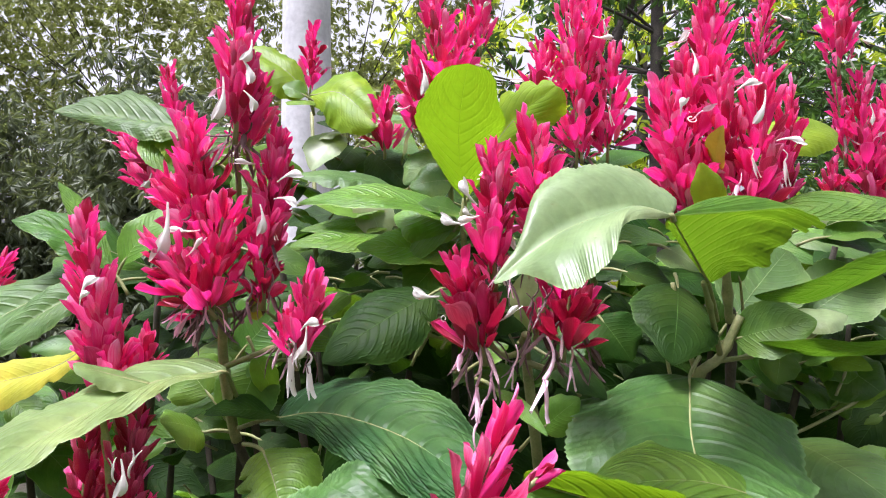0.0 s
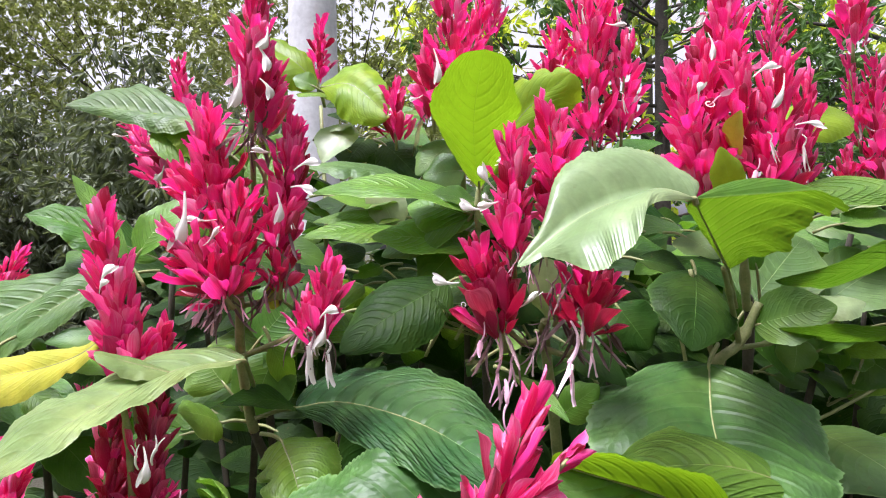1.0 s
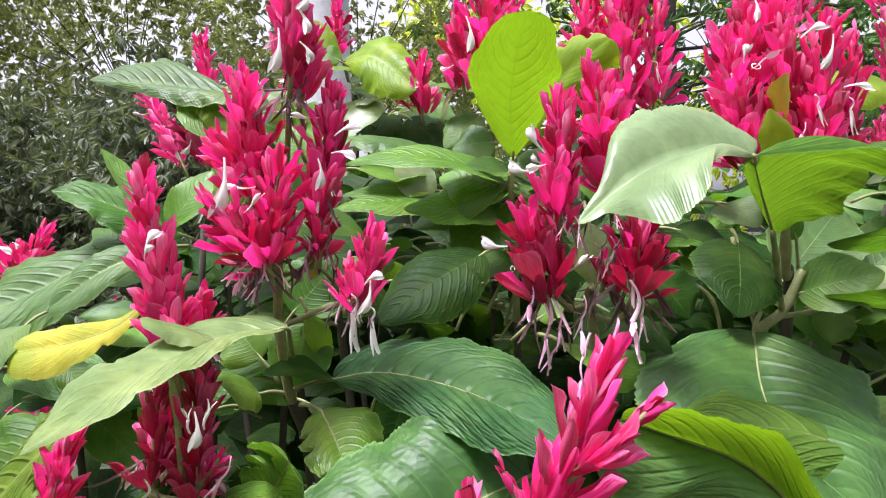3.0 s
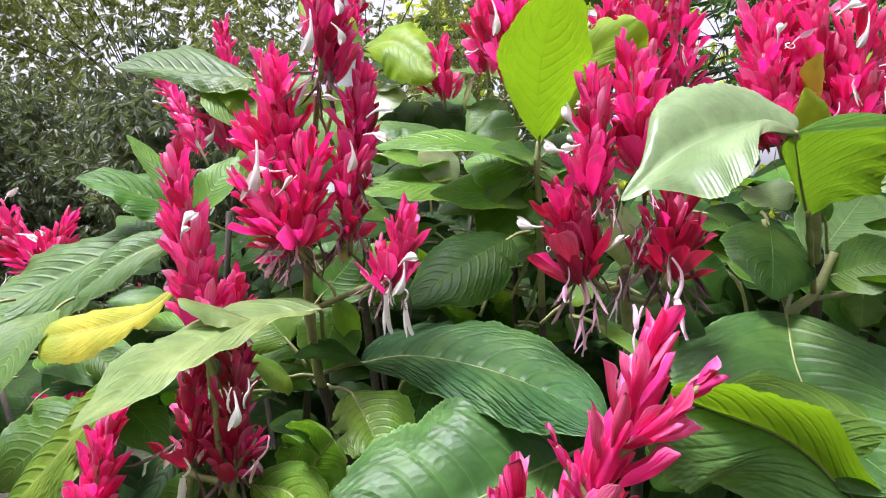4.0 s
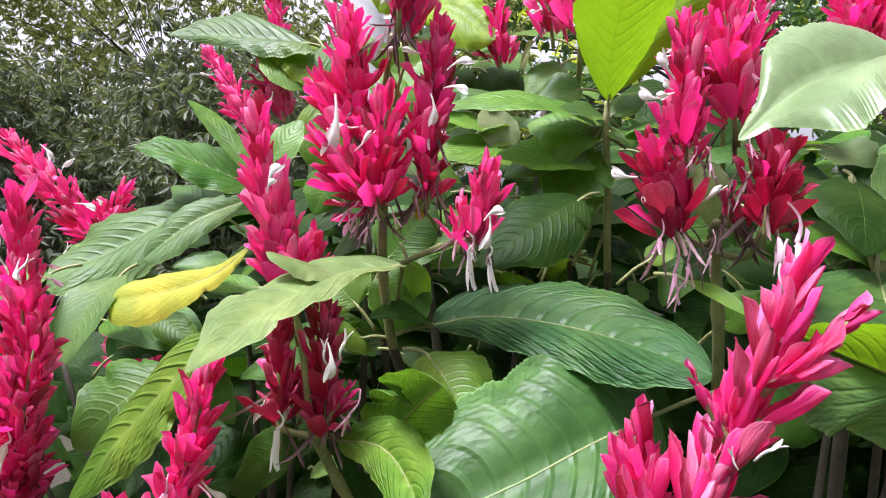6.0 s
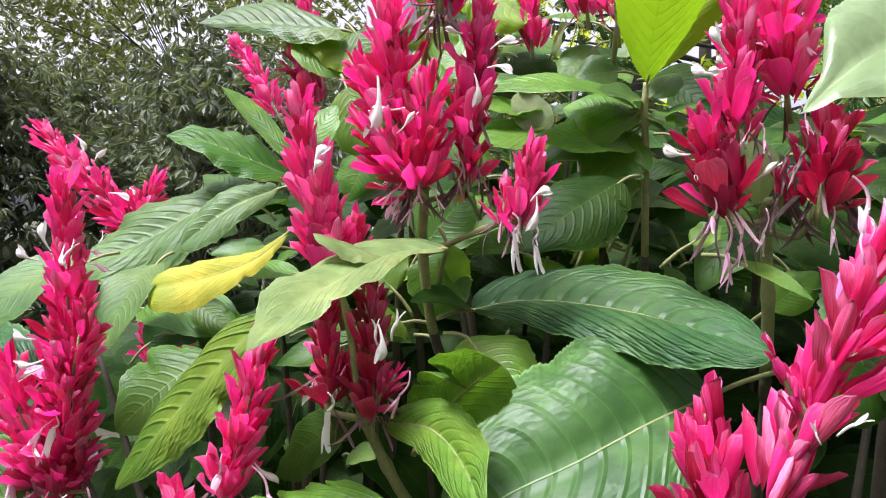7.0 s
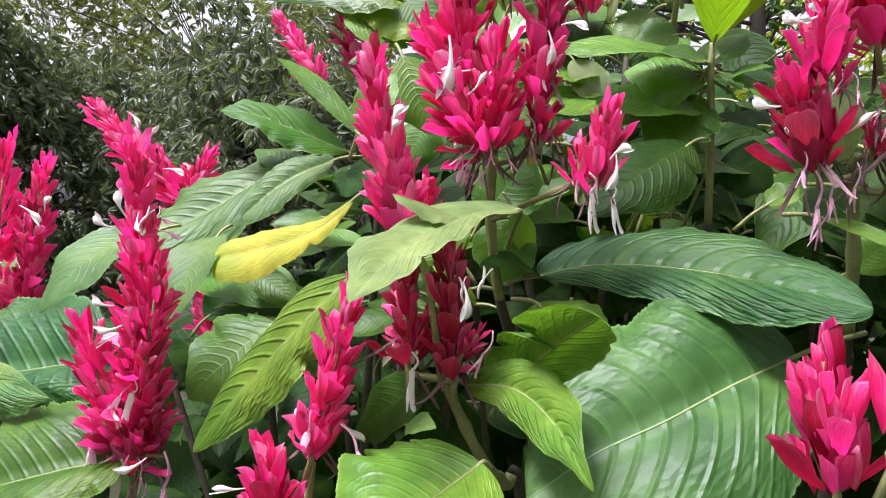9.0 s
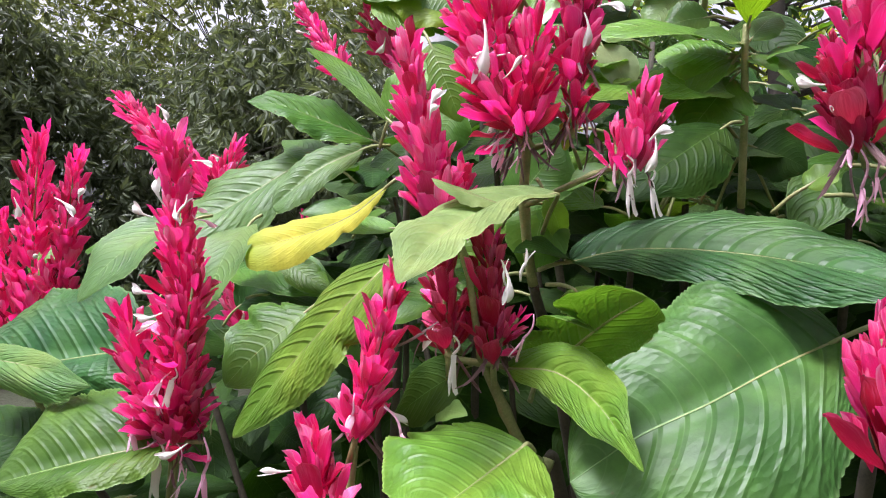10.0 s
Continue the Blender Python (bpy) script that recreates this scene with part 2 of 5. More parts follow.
def ground_material():
    m, n, l = nodes_of("grassy_soil")
    bsdf = n["Principled BSDF"]
    big, small = noise_tex(n, l, 0.7, 5.0), noise_tex(n, l, 30.0, 5.0)
    col = mix(n, l, ramp(n, l, big, 0.4, 0.6), (0.03, 0.022, 0.015), (0.03, 0.05, 0.015))
    l.new(mix(n, l, calc(n, l, "MULTIPLY", small, 0.6), col, (0.05, 0.045, 0.025)), bsdf.inputs["Base Color"])
    bsdf.inputs["Roughness"].default_value = 0.95
    bump = node(n, "ShaderNodeBump", Strength=0.8, Distance=0.02)
    l.new(small, bump.inputs["Height"])
    l.new(bump.outputs[0], bsdf.inputs["Normal"])
    return m


# ---- builders ----
rng = random.Random(4)


def mesh_of(name, bm, *mats):
    me = bpy.data.meshes.new(name)
    bm.to_mesh(me)
    bm.free()
    for m in mats:
        me.materials.append(m)
    me.polygons.foreach_set("use_smooth", [True] * len(me.polygons))
    return me


def part(name, me, parent, place=None, label=""):
    """One mesh object under a thing or a part; place: its pose relative to the parent."""
    ob = new(name, me)
    ob.parent = parent
    if place is not None:
        ob.matrix_basis = place
    return tagged(ob, label) if label else ob


def smooth_line(pts, steps=5):
    """A Catmull-Rom line through pts."""
    pts = [Vector(p) for p in pts]
    if len(pts) < 3:
        return [pts[0].lerp(pts[-1], i / steps) for i in range(steps + 1)]
    ext = [pts[0] * 2 - pts[1], *pts, pts[-1] * 2 - pts[-2]]
    line = []
    for a, b, c, d in zip(ext, ext[1:], ext[2:], ext[3:]):
        for i in range(steps):
            t = i / steps
            line.append(0.5 * (2 * b + (c - a) * t + (2 * a - 5 * b + 4 * c - d) * t * t + (3 * b - a - 3 * c + d) * t ** 3))
    return [*line, pts[-1]]


def tube(bm, line, r0, r1, sides=7, mat=0, knots=()):
    """A tapered round tube along a line; it swells at the knots (fractions of its length)."""
    rings, side = [], Vector((0.3, 1, 0.2))
    for i, p in enumerate(line):
        d = (line[min(i + 1, len(line) - 1)] - line[max(i - 1, 0)]).normalized()
        side = (side - d * side.dot(d)).normalized()
        f = i / (len(line) - 1)
        r = r0 + (r1 - r0) * f
        for k in knots:
            r *= 1 + 0.45 * math.exp(-((f - k) / 0.02) ** 2)
        other = d.cross(side)
        rings.append([bm.verts.new(p + r * (math.cos(a) * side + math.sin(a) * other)) for a in [2 * math.pi * j / sides for j in range(sides)]])
    for a, b in zip(rings, rings[1:]):
        for j in range(sides):
            bm.faces.new((a[j], a[(j + 1) % sides], b[(j + 1) % sides], b[j])).material_index = mat
    for end in (rings[0][::-1], rings[-1]):
        bm.faces.new(end).material_index = mat


def bract_mesh(name, mat, width, cup, recurve, twist, nu=9, nv=4):
    """A pointed, pleated bract one unit long, growing along z, with y its outer side; its tip curls and its rim ruffles."""
    bm = bmesh.new()
    uvl = bm.loops.layers.uv.new()
    grid, uvs = [], {}
    for i in range(nu + 1):
        u = i / nu
        wide = width * (u ** 0.75) * (1 - u) ** 0.52 * 2.3 * (1 + 0.10 * math.sin(9 * u + 30 * twist)) + 0.008
        row = []
        for j in range(nv + 1):
            v = 2 * j / nv - 1
            a = twist * u
            pleat = 0.09 * width * math.cos(2 * math.pi * v) * math.sin(math.pi * u)
            ruffle = 0.22 * width * v * abs(v) * math.sin(11 * u + 17 * twist + 1.5 * v) * u
            x = wide * v * (1 - 0.2 * cup * abs(v))
            y = -cup * wide * v * v + pleat + ruffle + recurve * u ** 3 + 0.06 * math.sin(math.pi * u)
            p = bm.verts.new((x * math.cos(a) - y * math.sin(a), x * math.sin(a) + y * math.cos(a), u - 0.3 * max(0, recurve) * u ** 4))
            uvs[p] = (u, (v + 1) / 2)
            row.append(p)
        grid.append(row)
    for a, b in zip(grid, grid[1:]):
        for j in range(nv):
            f = bm.faces.new((a[j], a[j + 1], b[j + 1], b[j]))
            for loop in f.loops:
                loop[uvl].uv = uvs[loop.vert]
    return mesh_of(name, bm, mat)


BRACT_FORMS = ((0.20, 0.9, -0.04, 0.1), (0.24, 0.6, 0.06, -0.2), (0.15, 1.0, -0.12, 0.4), (0.27, 0.7, -0.06, 0.05), (0.21, 0.6, 0.18, 0.4),
               (0.12, 1.2, 0.08, -0.5), (0.23, 0.9, -0.10, 0.2), (0.09, 1.0, 0.16, 0.7), (0.18, 1.1, 0.0, -0.4), (0.24, 0.5, 0.05, -0.6))
BRACTS = [bract_mesh("bract", bract_red, *form) for form in BRACT_FORMS]
SHADE_BRACTS = [bract_mesh("bract", bract_shade, *form) for form in BRACT_FORMS]
DEAD = [bract_mesh("withered_bract", petal_dead, w, 1.2, r, t, 6, 2) for w, r, t in ((0.035, 0.3, 0.6), (0.05, 0.1, -0.8), (0.025, -0.3, 0.2))]


def frame_along(way, outer):
    """A turn that takes z to way and y as near as may be to outer."""
    z = Vector(way).normalized()
    y = Vector(outer) - z * z.dot(Vector(outer))
    y = y.normalized() if y.length > 1e-5 else z.orthogonal().normalized()
    x = y.cross(z)
    return Matrix((x, y, z)).transposed().to_4x4()


def flower_mesh(kind):
    """A two-lipped tubular flower one unit long along z: fresh, still in bud, hanging, curled or dead."""
    bm = bmesh.new()
    uvl = bm.loops.layers.uv.new()
    if kind == "curl":
        line = [Vector((0.42 * math.cos(a) * (1 - a / 16), 0, 0.5 + 0.42 * math.sin(a) * (1 - a / 16))) for a in [k * 0.45 for k in range(14)]]
        tube(bm, line, 0.03, 0.075, 6)
    elif kind == "fresh":
        rings = []
        for z, r in ((0, 0.018), (0.2, 0.024), (0.4, 0.034), (0.55, 0.060), (0.68, 0.098), (0.8, 0.112), (0.9, 0.092), (0.97, 0.05), (1.0, 0.012)):
            mid = Vector((0.10 * math.sin(2.6 * z), 0.05 * math.sin(4 * z), z))
            rings.append([bm.verts.new(mid + Vector((r * math.cos(a), r * math.sin(a) * (0.75 if math.sin(a) > 0 else 1.0), 0.03 * math.cos(2 * a) * z))) for a in [k * math.pi / 4 for k in range(8)]])
        for a, b in zip(rings, rings[1:]):
            for j in range(8):
                bm.faces.new((a[j], a[(j + 1) % 8], b[(j + 1) % 8], b[j]))
        lip = [[bm.verts.new(Vector((0.06 + w * q - 0.10 * z, 0.05 + 0.02 * q * q, 0.55 + 0.55 * z))) for q in (-1, 0, 1)] for z, w in ((0, 0.03), (0.3, 0.05), (0.6, 0.05), (0.85, 0.035), (1.0, 0.008))]
        for a, b in zip(lip, lip[1:]):
            for j in range(2):
                bm.faces.new((a[j], a[j + 1], b[j + 1], b[j]))
    else:
        bend = {"bud": 0.07, "hang": 0.09, "ribbon": 0.11, "dead": 0.16}[kind]
        line = [Vector((bend * math.sin(3.0 * t), 0.04 * math.sin(5 * t), (0.28 if kind == "ribbon" else 0.52) * t)) for t in [k / 6 for k in range(7)]]
        thick = {"bud": 0.060, "hang": 0.028, "ribbon": 0.026, "dead": 0.026}[kind]
        tube(bm, line, thick * 0.55, thick, 7)
        end = line[-1]
        lips = ((0.3, 0.25, 0.22), (2.8, 0.35, 0.15))
        if kind == "ribbon":
            lips = ((0.4, 0.30, 0.30), (2.2, 0.12, 0.12))
        reach = 0.62 if kind == "ribbon" else 0.48
        for turn, flare, wide in lips:
            ax = Vector((math.cos(turn), math.sin(turn), 0))
            ay = Vector((-ax.y, ax.x, 0))
            rows = []
            limp = 0.2 if kind == "bud" else 1.2
            for k in range(6):
                t = k / 5
                ay = Matrix.Rotation(limp * t, 3, ax) @ Vector((-ax.y, ax.x, 0))
                c = Vector((0.022 * limp * math.sin(4 * t + turn), 0.02 * limp * math.sin(5 * t), 0)) + end + ax * (thick * 0.7 + flare * 0.45 * t * t) + Vector((0, 0, reach * t * (1 - 0.35 * flare * t)))
                w = wide * math.sin(math.pi * (0.18 + 0.74 * t)) * 0.5
                rows.append([bm.verts.new(c + ay * w * s - ax * 0.04 * s * s) for s in (-1, 0, 1)])
            for a, b in zip(rows, rows[1:]):
                for j in range(2):
                    bm.faces.new((a[j], a[j + 1], b[j + 1], b[j]))
    for f in bm.faces:
        for loop in f.loops:
            loop[uvl].uv = (loop.vert.co.z, 0.5 + loop.vert.co.x)
    return mesh_of("flower", bm, {"hang": petal_pink, "dead": petal_dead}.get(kind, petal_white))


FLOWERS = {k: flower_mesh(k) for k in ("fresh", "bud", "hang", "ribbon", "curl", "dead")}
FLOWER_LABELS = {"fresh": "white two-lipped flower", "bud": "pale flower bud", "hang": "fading pinkish hanging flower", "ribbon": "white flower with long ribbon petals", "curl": "curled white petal", "dead": "withered brown flower"}


def branch(label, foot, pts, r):
    """A flowering stem from the ground up; returns its Empty at the foot."""
    top = tagged(new("flowering_branch"), label, "flowering shrub", "stems of the flowering shrub")
    top.location = foot
    first, foot_v = Vector(pts[0]), Vector(foot)
    way = (first - Vector(pts[1])).normalized() if len(pts) > 1 else Vector((0, 0, -1))
    low = foot_v.lerp(first, 0.55) + Vector((0, 0.03, 0.02))
    line = smooth_line([foot_v - Vector((0, 0, 0.03)), foot_v.lerp(low, 0.5) + Vector((0.02, 0.02, 0)), low, first + way * 0.05, *pts], 7)
    line = [p - foot_v for p in line]
    bm = bmesh.new()
    cut = int(len(line) * 0.6)
    tube(bm, line[:cut + 1], r * 1.35, r * 0.95, 8, 0, (0.3, 0.62, 0.85))
    tube(bm, line[cut:], r * 1.0, r * 0.72, 8, 1, (0.3, 0.75))
    part("stem", mesh_of("stem", bm, stem_wood, stem_green), top)
    return top


def twig(top, pts, r):
    bm = bmesh.new()
    tube(bm, smooth_line([Vector(p) - top.location for p in pts]), r, r * 0.8, 7, 0, (0.5,))
    part("side_stem", mesh_of("side_stem", bm, stem_green), top)


def spike(top, base, tip, width, n=1.0, flowers=1, loose=0.22, dead=0, big=1.0, plump=1.0, shade_share=0.12):
    """A flower spike: a stalk set with whorls of overlapping bracts, wider and looser at the foot, where more are
    coloured deep red for shade.
    """
    shade_pick = random.Random(int(width * 1e4))
    base, tip, width = Vector(base), Vector(tip), width * 1.12
    axis = tip - base
    size = axis.length
    up = axis.normalized()
    aside = up.orthogonal().normalized()
    bow = aside * rng.uniform(-0.03, 0.03) * size
    def at(s):
        return axis * s + bow * math.sin(math.pi * s)
    bm = bmesh.new()
    tube(bm, [at(k / 6) for k in range(-1, 6)], 0.0026, 0.0012, 6)
    holder = part("flower_spike", mesh_of("stalk", bm, stem_green), top, Matrix.Translation(base - top.location))
    longest = min(0.037, max(0.026, width * 0.68), size * 0.5) * big
    whorls = max(3, int(size / (0.0082 if base.y < 0.75 else 0.0108) * n))
    turn = rng.uniform(0, 6)
    for i in range(whorls):
        s = i / (whorls - 1)
        count = 6
        turn += 0.55
        reach = width * (0.21 - 0.11 * s ** 2.5)
        widest = math.asin(max(0.16, min(0.8, (0.56 * width - 0.6 * reach) / longest)))
        for k in range(count):
            a = turn + 2 * math.pi * k / count + rng.uniform(-0.45, 0.45)
            out = aside * math.cos(a) + up.cross(aside) * math.sin(a)
            lean = (widest * rng.uniform(0.0, 0.92) + radians(34 * loose * (1 - s) * rng.random() ** 2 + 30 * rng.random() ** 6)) * (1 - 0.5 * s ** 2)
            way = up * math.cos(lean) + out * math.sin(lean) + aside * rng.uniform(-0.2, 0.2)
            long = longest * (1.0 - 0.28 * s) * rng.uniform(0.6, 1.22)
            fat = long * rng.uniform(0.72, 1.22) * plump * (1 - 0.15 * s)
            s_at = max(-0.04, s + rng.uniform(-0.9, 0.9) / whorls) * (1 - 0.66 * longest / size)
            place = Matrix.Translation(at(s_at) + out * reach * rng.uniform(0.25, 1.0)) @ frame_along(way, out) @ Matrix.Diagonal((fat, long, long, 1))
            part("bract", (SHADE_BRACTS if shade_pick.random() < shade_share * (1.5 - s) else BRACTS)[rng.randrange(len(BRACTS))], holder, place)
    for i in range(flowers):
        s, a = rng.uniform(0.2, 0.8), rng.uniform(0, 6.3)
        out = (aside * math.cos(a) + up.cross(aside) * math.sin(a) + Vector((0, -0.5, 0))).normalized()
        way = out + up * rng.uniform(-1.2, 0.5)
        long = rng.uniform(0.022, 0.034)
        part("flower", FLOWERS[rng.choice(("fresh", "hang", "fresh", "hang", "ribbon"))], holder,
             Matrix.Translation(at(s) + out * width * 0.24) @ frame_along(way, -up) @ Matrix.Diagonal((long, long, long, 1)), "small white flower")
    # spent flowers hang in pale threads from the lower whorls
    for i in range((2 if size > 0.09 else 1) if base.y < 0.75 and plump == 1.0 else 0):
        a = rng.uniform(0, 6.3)
        out = aside * math.cos(a) + up.cross(aside) * math.sin(a)
        long = rng.uniform(0.022, 0.038)
        part("flower", FLOWERS[rng.choice(("hang", "ribbon", "dead"))], holder,
             Matrix.Translation(at(rng.uniform(0.02, 0.35)) + out * width * 0.22) @ frame_along(out * rng.uniform(0.2, 0.8) + Vector((0, -0.1, -1)), out) @ Matrix.Diagonal((long, long, long, 1)), "spent drooping flower")
    for i in range(dead + (3 if base.y < 0.75 else 1)):
        a = rng.uniform(0, 6.3)
        out = aside * math.cos(a) + up.cross(aside) * math.sin(a)
        way = out * rng.uniform(0.2, 0.7) + Vector((0, -0.1, -1)) * rng.uniform(0.3, 1.0)
        long = rng.uniform(0.02, 0.05)
        if plump == 1.0:
            part("withered_bract", DEAD[rng.randrange(3)], holder, Matrix.Translation(at(rng.uniform(0, 0.3)) + out * 0.006) @ frame_along(way, out) @ Matrix.Diagonal((long, long, long, 1)), "withered brown bract")
    return holder


def flower(holder, a, b, kind):
    """A single flower of a spike, from its foot a to its mouth b."""
    a, b = Vector(a), Vector(b)
    long = (b - a).length
    fat = min(1.9, max(1.1, 0.036 / long)) if kind == "fresh" else 0.9
    offset = a - (holder.location + holder.parent.location)
    part("flower", FLOWERS[kind], holder, Matrix.Translation(offset) @ frame_along(b - a, (0.3, -1, 0.2)) @ Matrix.Diagonal((long * fat, long * fat * 0.7, long, 1)), FLOWER_LABELS[kind])


def blade(base, tip, width, face, arch=0.05, fold=0.12, notch=0, nu=84, nv=12, seed=0, prof=(0.62, 0.78), sway=None):
    """Verts, faces and uvs of a leaf blade: quilted between the side veins, wavy at its rim."""
    rg = random.Random(seed)
    span = Vector(tip) - Vector(base)
    size = span.length
    e1 = span / size
    nrm = Vector(face)
    nrm = (nrm - e1 * nrm.dot(e1)).normalized()
    e2 = nrm.cross(e1)
    bites = [(rg.choice((-1, 1)), rg.uniform(0.15, 0.9), rg.uniform(0.012, 0.045), rg.uniform(0.12, 0.42)) for _ in range(notch)]
    ph = [rg.uniform(0, 6.3) for _ in range(6)]
    lean = rg.uniform(-0.025, 0.025)
    sway = lean if sway is None else sway
    wave = rg.uniform(0.5, 1.4)
    top_u = prof[0] / (prof[0] + prof[1])
    peak = (top_u ** prof[0]) * (1 - top_u) ** prof[1]
    verts, uvs = [], []
    for i in range(nu + 1):
        u = i / nu
        f = (u ** prof[0]) * (1 - u) ** prof[1] / peak
        f = f * (1 - 0.35 * max(0, (u - 0.72) / 0.28) * (1 - max(0, (u - 0.72) / 0.28)) * 2) + 0.004
        for j in range(nv + 1):
            v = 2 * j / nv - 1
            s = 1 if v > 0 else -1
            half = width / 2 * f * (1 + 0.022 * math.sin(23 * u + ph[0] * s) + 0.012 * math.sin(61 * u + ph[1] * s) * math.sin(9 * u + ph[2]) + 0.03 * abs(math.sin(55 * u + ph[5])))
            for side, pos, deep_w, deep in bites:
                if side == s:
                    half *= 1 - deep * math.exp(-((u - pos) / deep_w) ** 2)
            av = abs(v)
            phase = VEINS * u - VEINS * 0.34 * av ** 1.4
            quilt = abs(math.sin(math.pi * phase)) ** 0.7 * math.sin(math.pi * min(1, av * 1.05)) * min(1, 6 * (1 - u)) * min(1, 8 * u)
            h = arch * size * 4 * u * (1 - u) - 0.03 * size * u ** 4
            h += fold * half * av - 0.35 * half * av ** 3 * (0.4 + 0.6 * math.sin(2.1 * u + ph[2]))
            h += wave * 0.05 * half * av ** 2 * math.sin(13 * u + ph[3] + s) + 0.03 * half * av * math.sin(7 * u + ph[4] * s)
            h += 0.0010 * width * min(1.3, size * 5) * quilt
            verts.append(e1 * (size * u) + e2 * (half * v + sway * size * math.sin(math.pi * u)) + nrm * h)
            uvs.append((u, j / nv))
    faces = [(i * (nv + 1) + j, i * (nv + 1) + j + 1, (i + 1) * (nv + 1) + j + 1, (i + 1) * (nv + 1) + j) for i in range(nu) for j in range(nv)]
    return verts, faces, uvs, e1


leaf_count = 0


def leaf(top, base, tip, width, face, mat, arch=0.05, fold=0.12, notch=0, at=None, nu=84, nv=12, prof=(0.62, 0.78), sway=None):
    """A leaf with its stalk, as one part of a branch."""
    global leaf_count
    leaf_count += 1
    verts, faces, uvs, e1 = blade(base, tip, width, face, arch, fold, notch, nu, nv, leaf_count, prof, sway)
    bm = bmesh.new()
    uvl = bm.loops.layers.uv.new()
    vs = [bm.verts.new(v) for v in verts]
    for quad in faces:
        f = bm.faces.new([vs[q] for q in quad])
        for loop, q in zip(f.loops, quad):
            loop[uvl].uv = uvs[q]
    base = Vector(base)
    start = Vector(at) - base if at else -e1 * 0.03 + Vector((0, 0.012, -0.008))
    tube(bm, smooth_line([start, start * 0.45 + Vector((0, 0, 0.002)), Vector((0, 0, 0)), e1 * 0.012], 3), 0.0021, 0.0014, 6, 1)
    me = mesh_of("leaf", bm, mat, stem_green)
    me.attributes.new("long", "FLOAT", "POINT").data.foreach_set("value", [(Vector(tip) - base).length] * len(me.vertices))
    part("leaf", me, top, Matrix.Translation(base - top.location))


def broad_leaf(top, rib, left, right, mat, prof=(0.62, 0.78), at=None, notch=0, seed=0, quilt=1.0, wave=1.0, drip=0.0, nu=160, nv=16):
    """A large leaf along a bent midrib; left and right reach from the rib to the rim where the blade is widest."""
    rg = random.Random(seed)
    line = smooth_line(rib, 40)
    run = [0.0]
    for a, b in zip(line, line[1:]):
        run.append(run[-1] + (b - a).length)
    size = run[-1]
    base = Vector(rib[0])

    def spot(u):
        i = next((k for k in range(1, len(run)) if run[k] >= u * size), len(run) - 1)
        return line[i - 1].lerp(line[i], (u * size - run[i - 1]) / (run[i] - run[i - 1])) - base

    def along(u):
        return (spot(min(1.0, u + 0.06)) - spot(max(0.0, u - 0.06))).normalized()
    top_u = prof[0] / (prof[0] + prof[1])
    peak = (top_u ** prof[0]) * (1 - top_u) ** prof[1]
    sides = (Vector(left), Vector(right))
    widths = [w.length for w in sides]
    mid_way = along(top_u)
    face = mid_way.cross(sides[1] - sides[0]).normalized()
    if face.dot(Vector((0, -0.5, 0.85))) < 0:
        face.negate()
    bites = [(rg.randrange(2), rg.uniform(0.12, 0.92), rg.uniform(0.010, 0.035), rg.uniform(0.10, 0.38)) for _ in range(notch)]
    ph = [rg.uniform(0, 6.3) for _ in range(8)]
    bm = bmesh.new()
    uvl = bm.loops.layers.uv.new()
    grid, uvs = [], {}
    for i in range(nu + 1):
        u = i / nu
        turn = mid_way.rotation_difference(along(u))
        here, up = spot(u), turn @ face
        f = (u ** prof[0]) * (1 - u) ** prof[1] / peak
        taper = min(1.0, max(0.0, (u - 0.70) / 0.18))
        f = f * (1 - drip * taper * taper * (3 - 2 * taper)) + 0.004
        row = []
        for j in range(nv + 1):
            v = 2 * j / nv - 1
            k, av = (0, -v) if v < 0 else (1, v)
            wide = f * (1 + 0.020 * math.sin(23 * u + ph[k]))
            tooth = 0.012 * math.sin(61 * u + ph[2 + k]) + 0.022 * abs(math.sin(40 * math.pi * u + 2 * k + ph[6])) + 0.022 * abs(math.sin(math.pi * VEINS * u + ph[4]))
            for side, pos, broad, deep in bites:
                if side == k:
                    tooth -= deep * math.exp(-((u - pos) / broad) ** 2)
            reach = widths[k] * f
            phase = VEINS * u - VEINS * 0.34 * av ** 1.4
            swell = abs(math.sin(math.pi * phase)) ** 0.7 * math.sin(math.pi * min(1, av * 1.02)) * min(1, 6 * (1 - u)) * min(1, 8 * u)
            h = 0.22 * reach * av * (1 - av) * 2 - 0.10 * reach * av ** 3
            h += wave * 0.085 * reach * av ** 2 * math.sin(12 * u + ph[5] + 2 * k) + 0.05 * reach * av * math.sin(6 * u + ph[6] * (k + 1))
            h += wave * 0.040 * reach * av ** 4 * math.sin(37 * u + ph[7]) + 0.0015 * quilt * (widths[0] + widths[1]) * swell
            p = bm.verts.new(here + turn @ (sides[k] * (wide * av * (1 + tooth * av ** 4))) + up * h)
            uvs[p] = (u, j / nv)
            row.append(p)
        grid.append(row)
    for a, b in zip(grid, grid[1:]):
        for j in range(nv):
            quad = bm.faces.new((a[j], a[j + 1], b[j + 1], b[j]))
            for loop in quad.loops:
                loop[uvl].uv = uvs[loop.vert]
    way = along(0)
    start = Vector(at) - base if at else -way * 0.035 + Vector((0, 0.012, -0.008))
    tube(bm, smooth_line([start, start * 0.45 + Vector((0, 0, 0.002)), Vector((0, 0, 0)), spot(0.06) - face * 0.001], 3), 0.0024, 0.0016, 7, 1)
    tube(bm, [spot(0.02 + 0.086 * q) - (mid_way.rotation_difference(along(0.02 + 0.086 * q)) @ face) * 0.0006 for q in range(12)], 0.0016, 0.0004, 6, 1)
    me = mesh_of("leaf", bm, mat, stem_green)
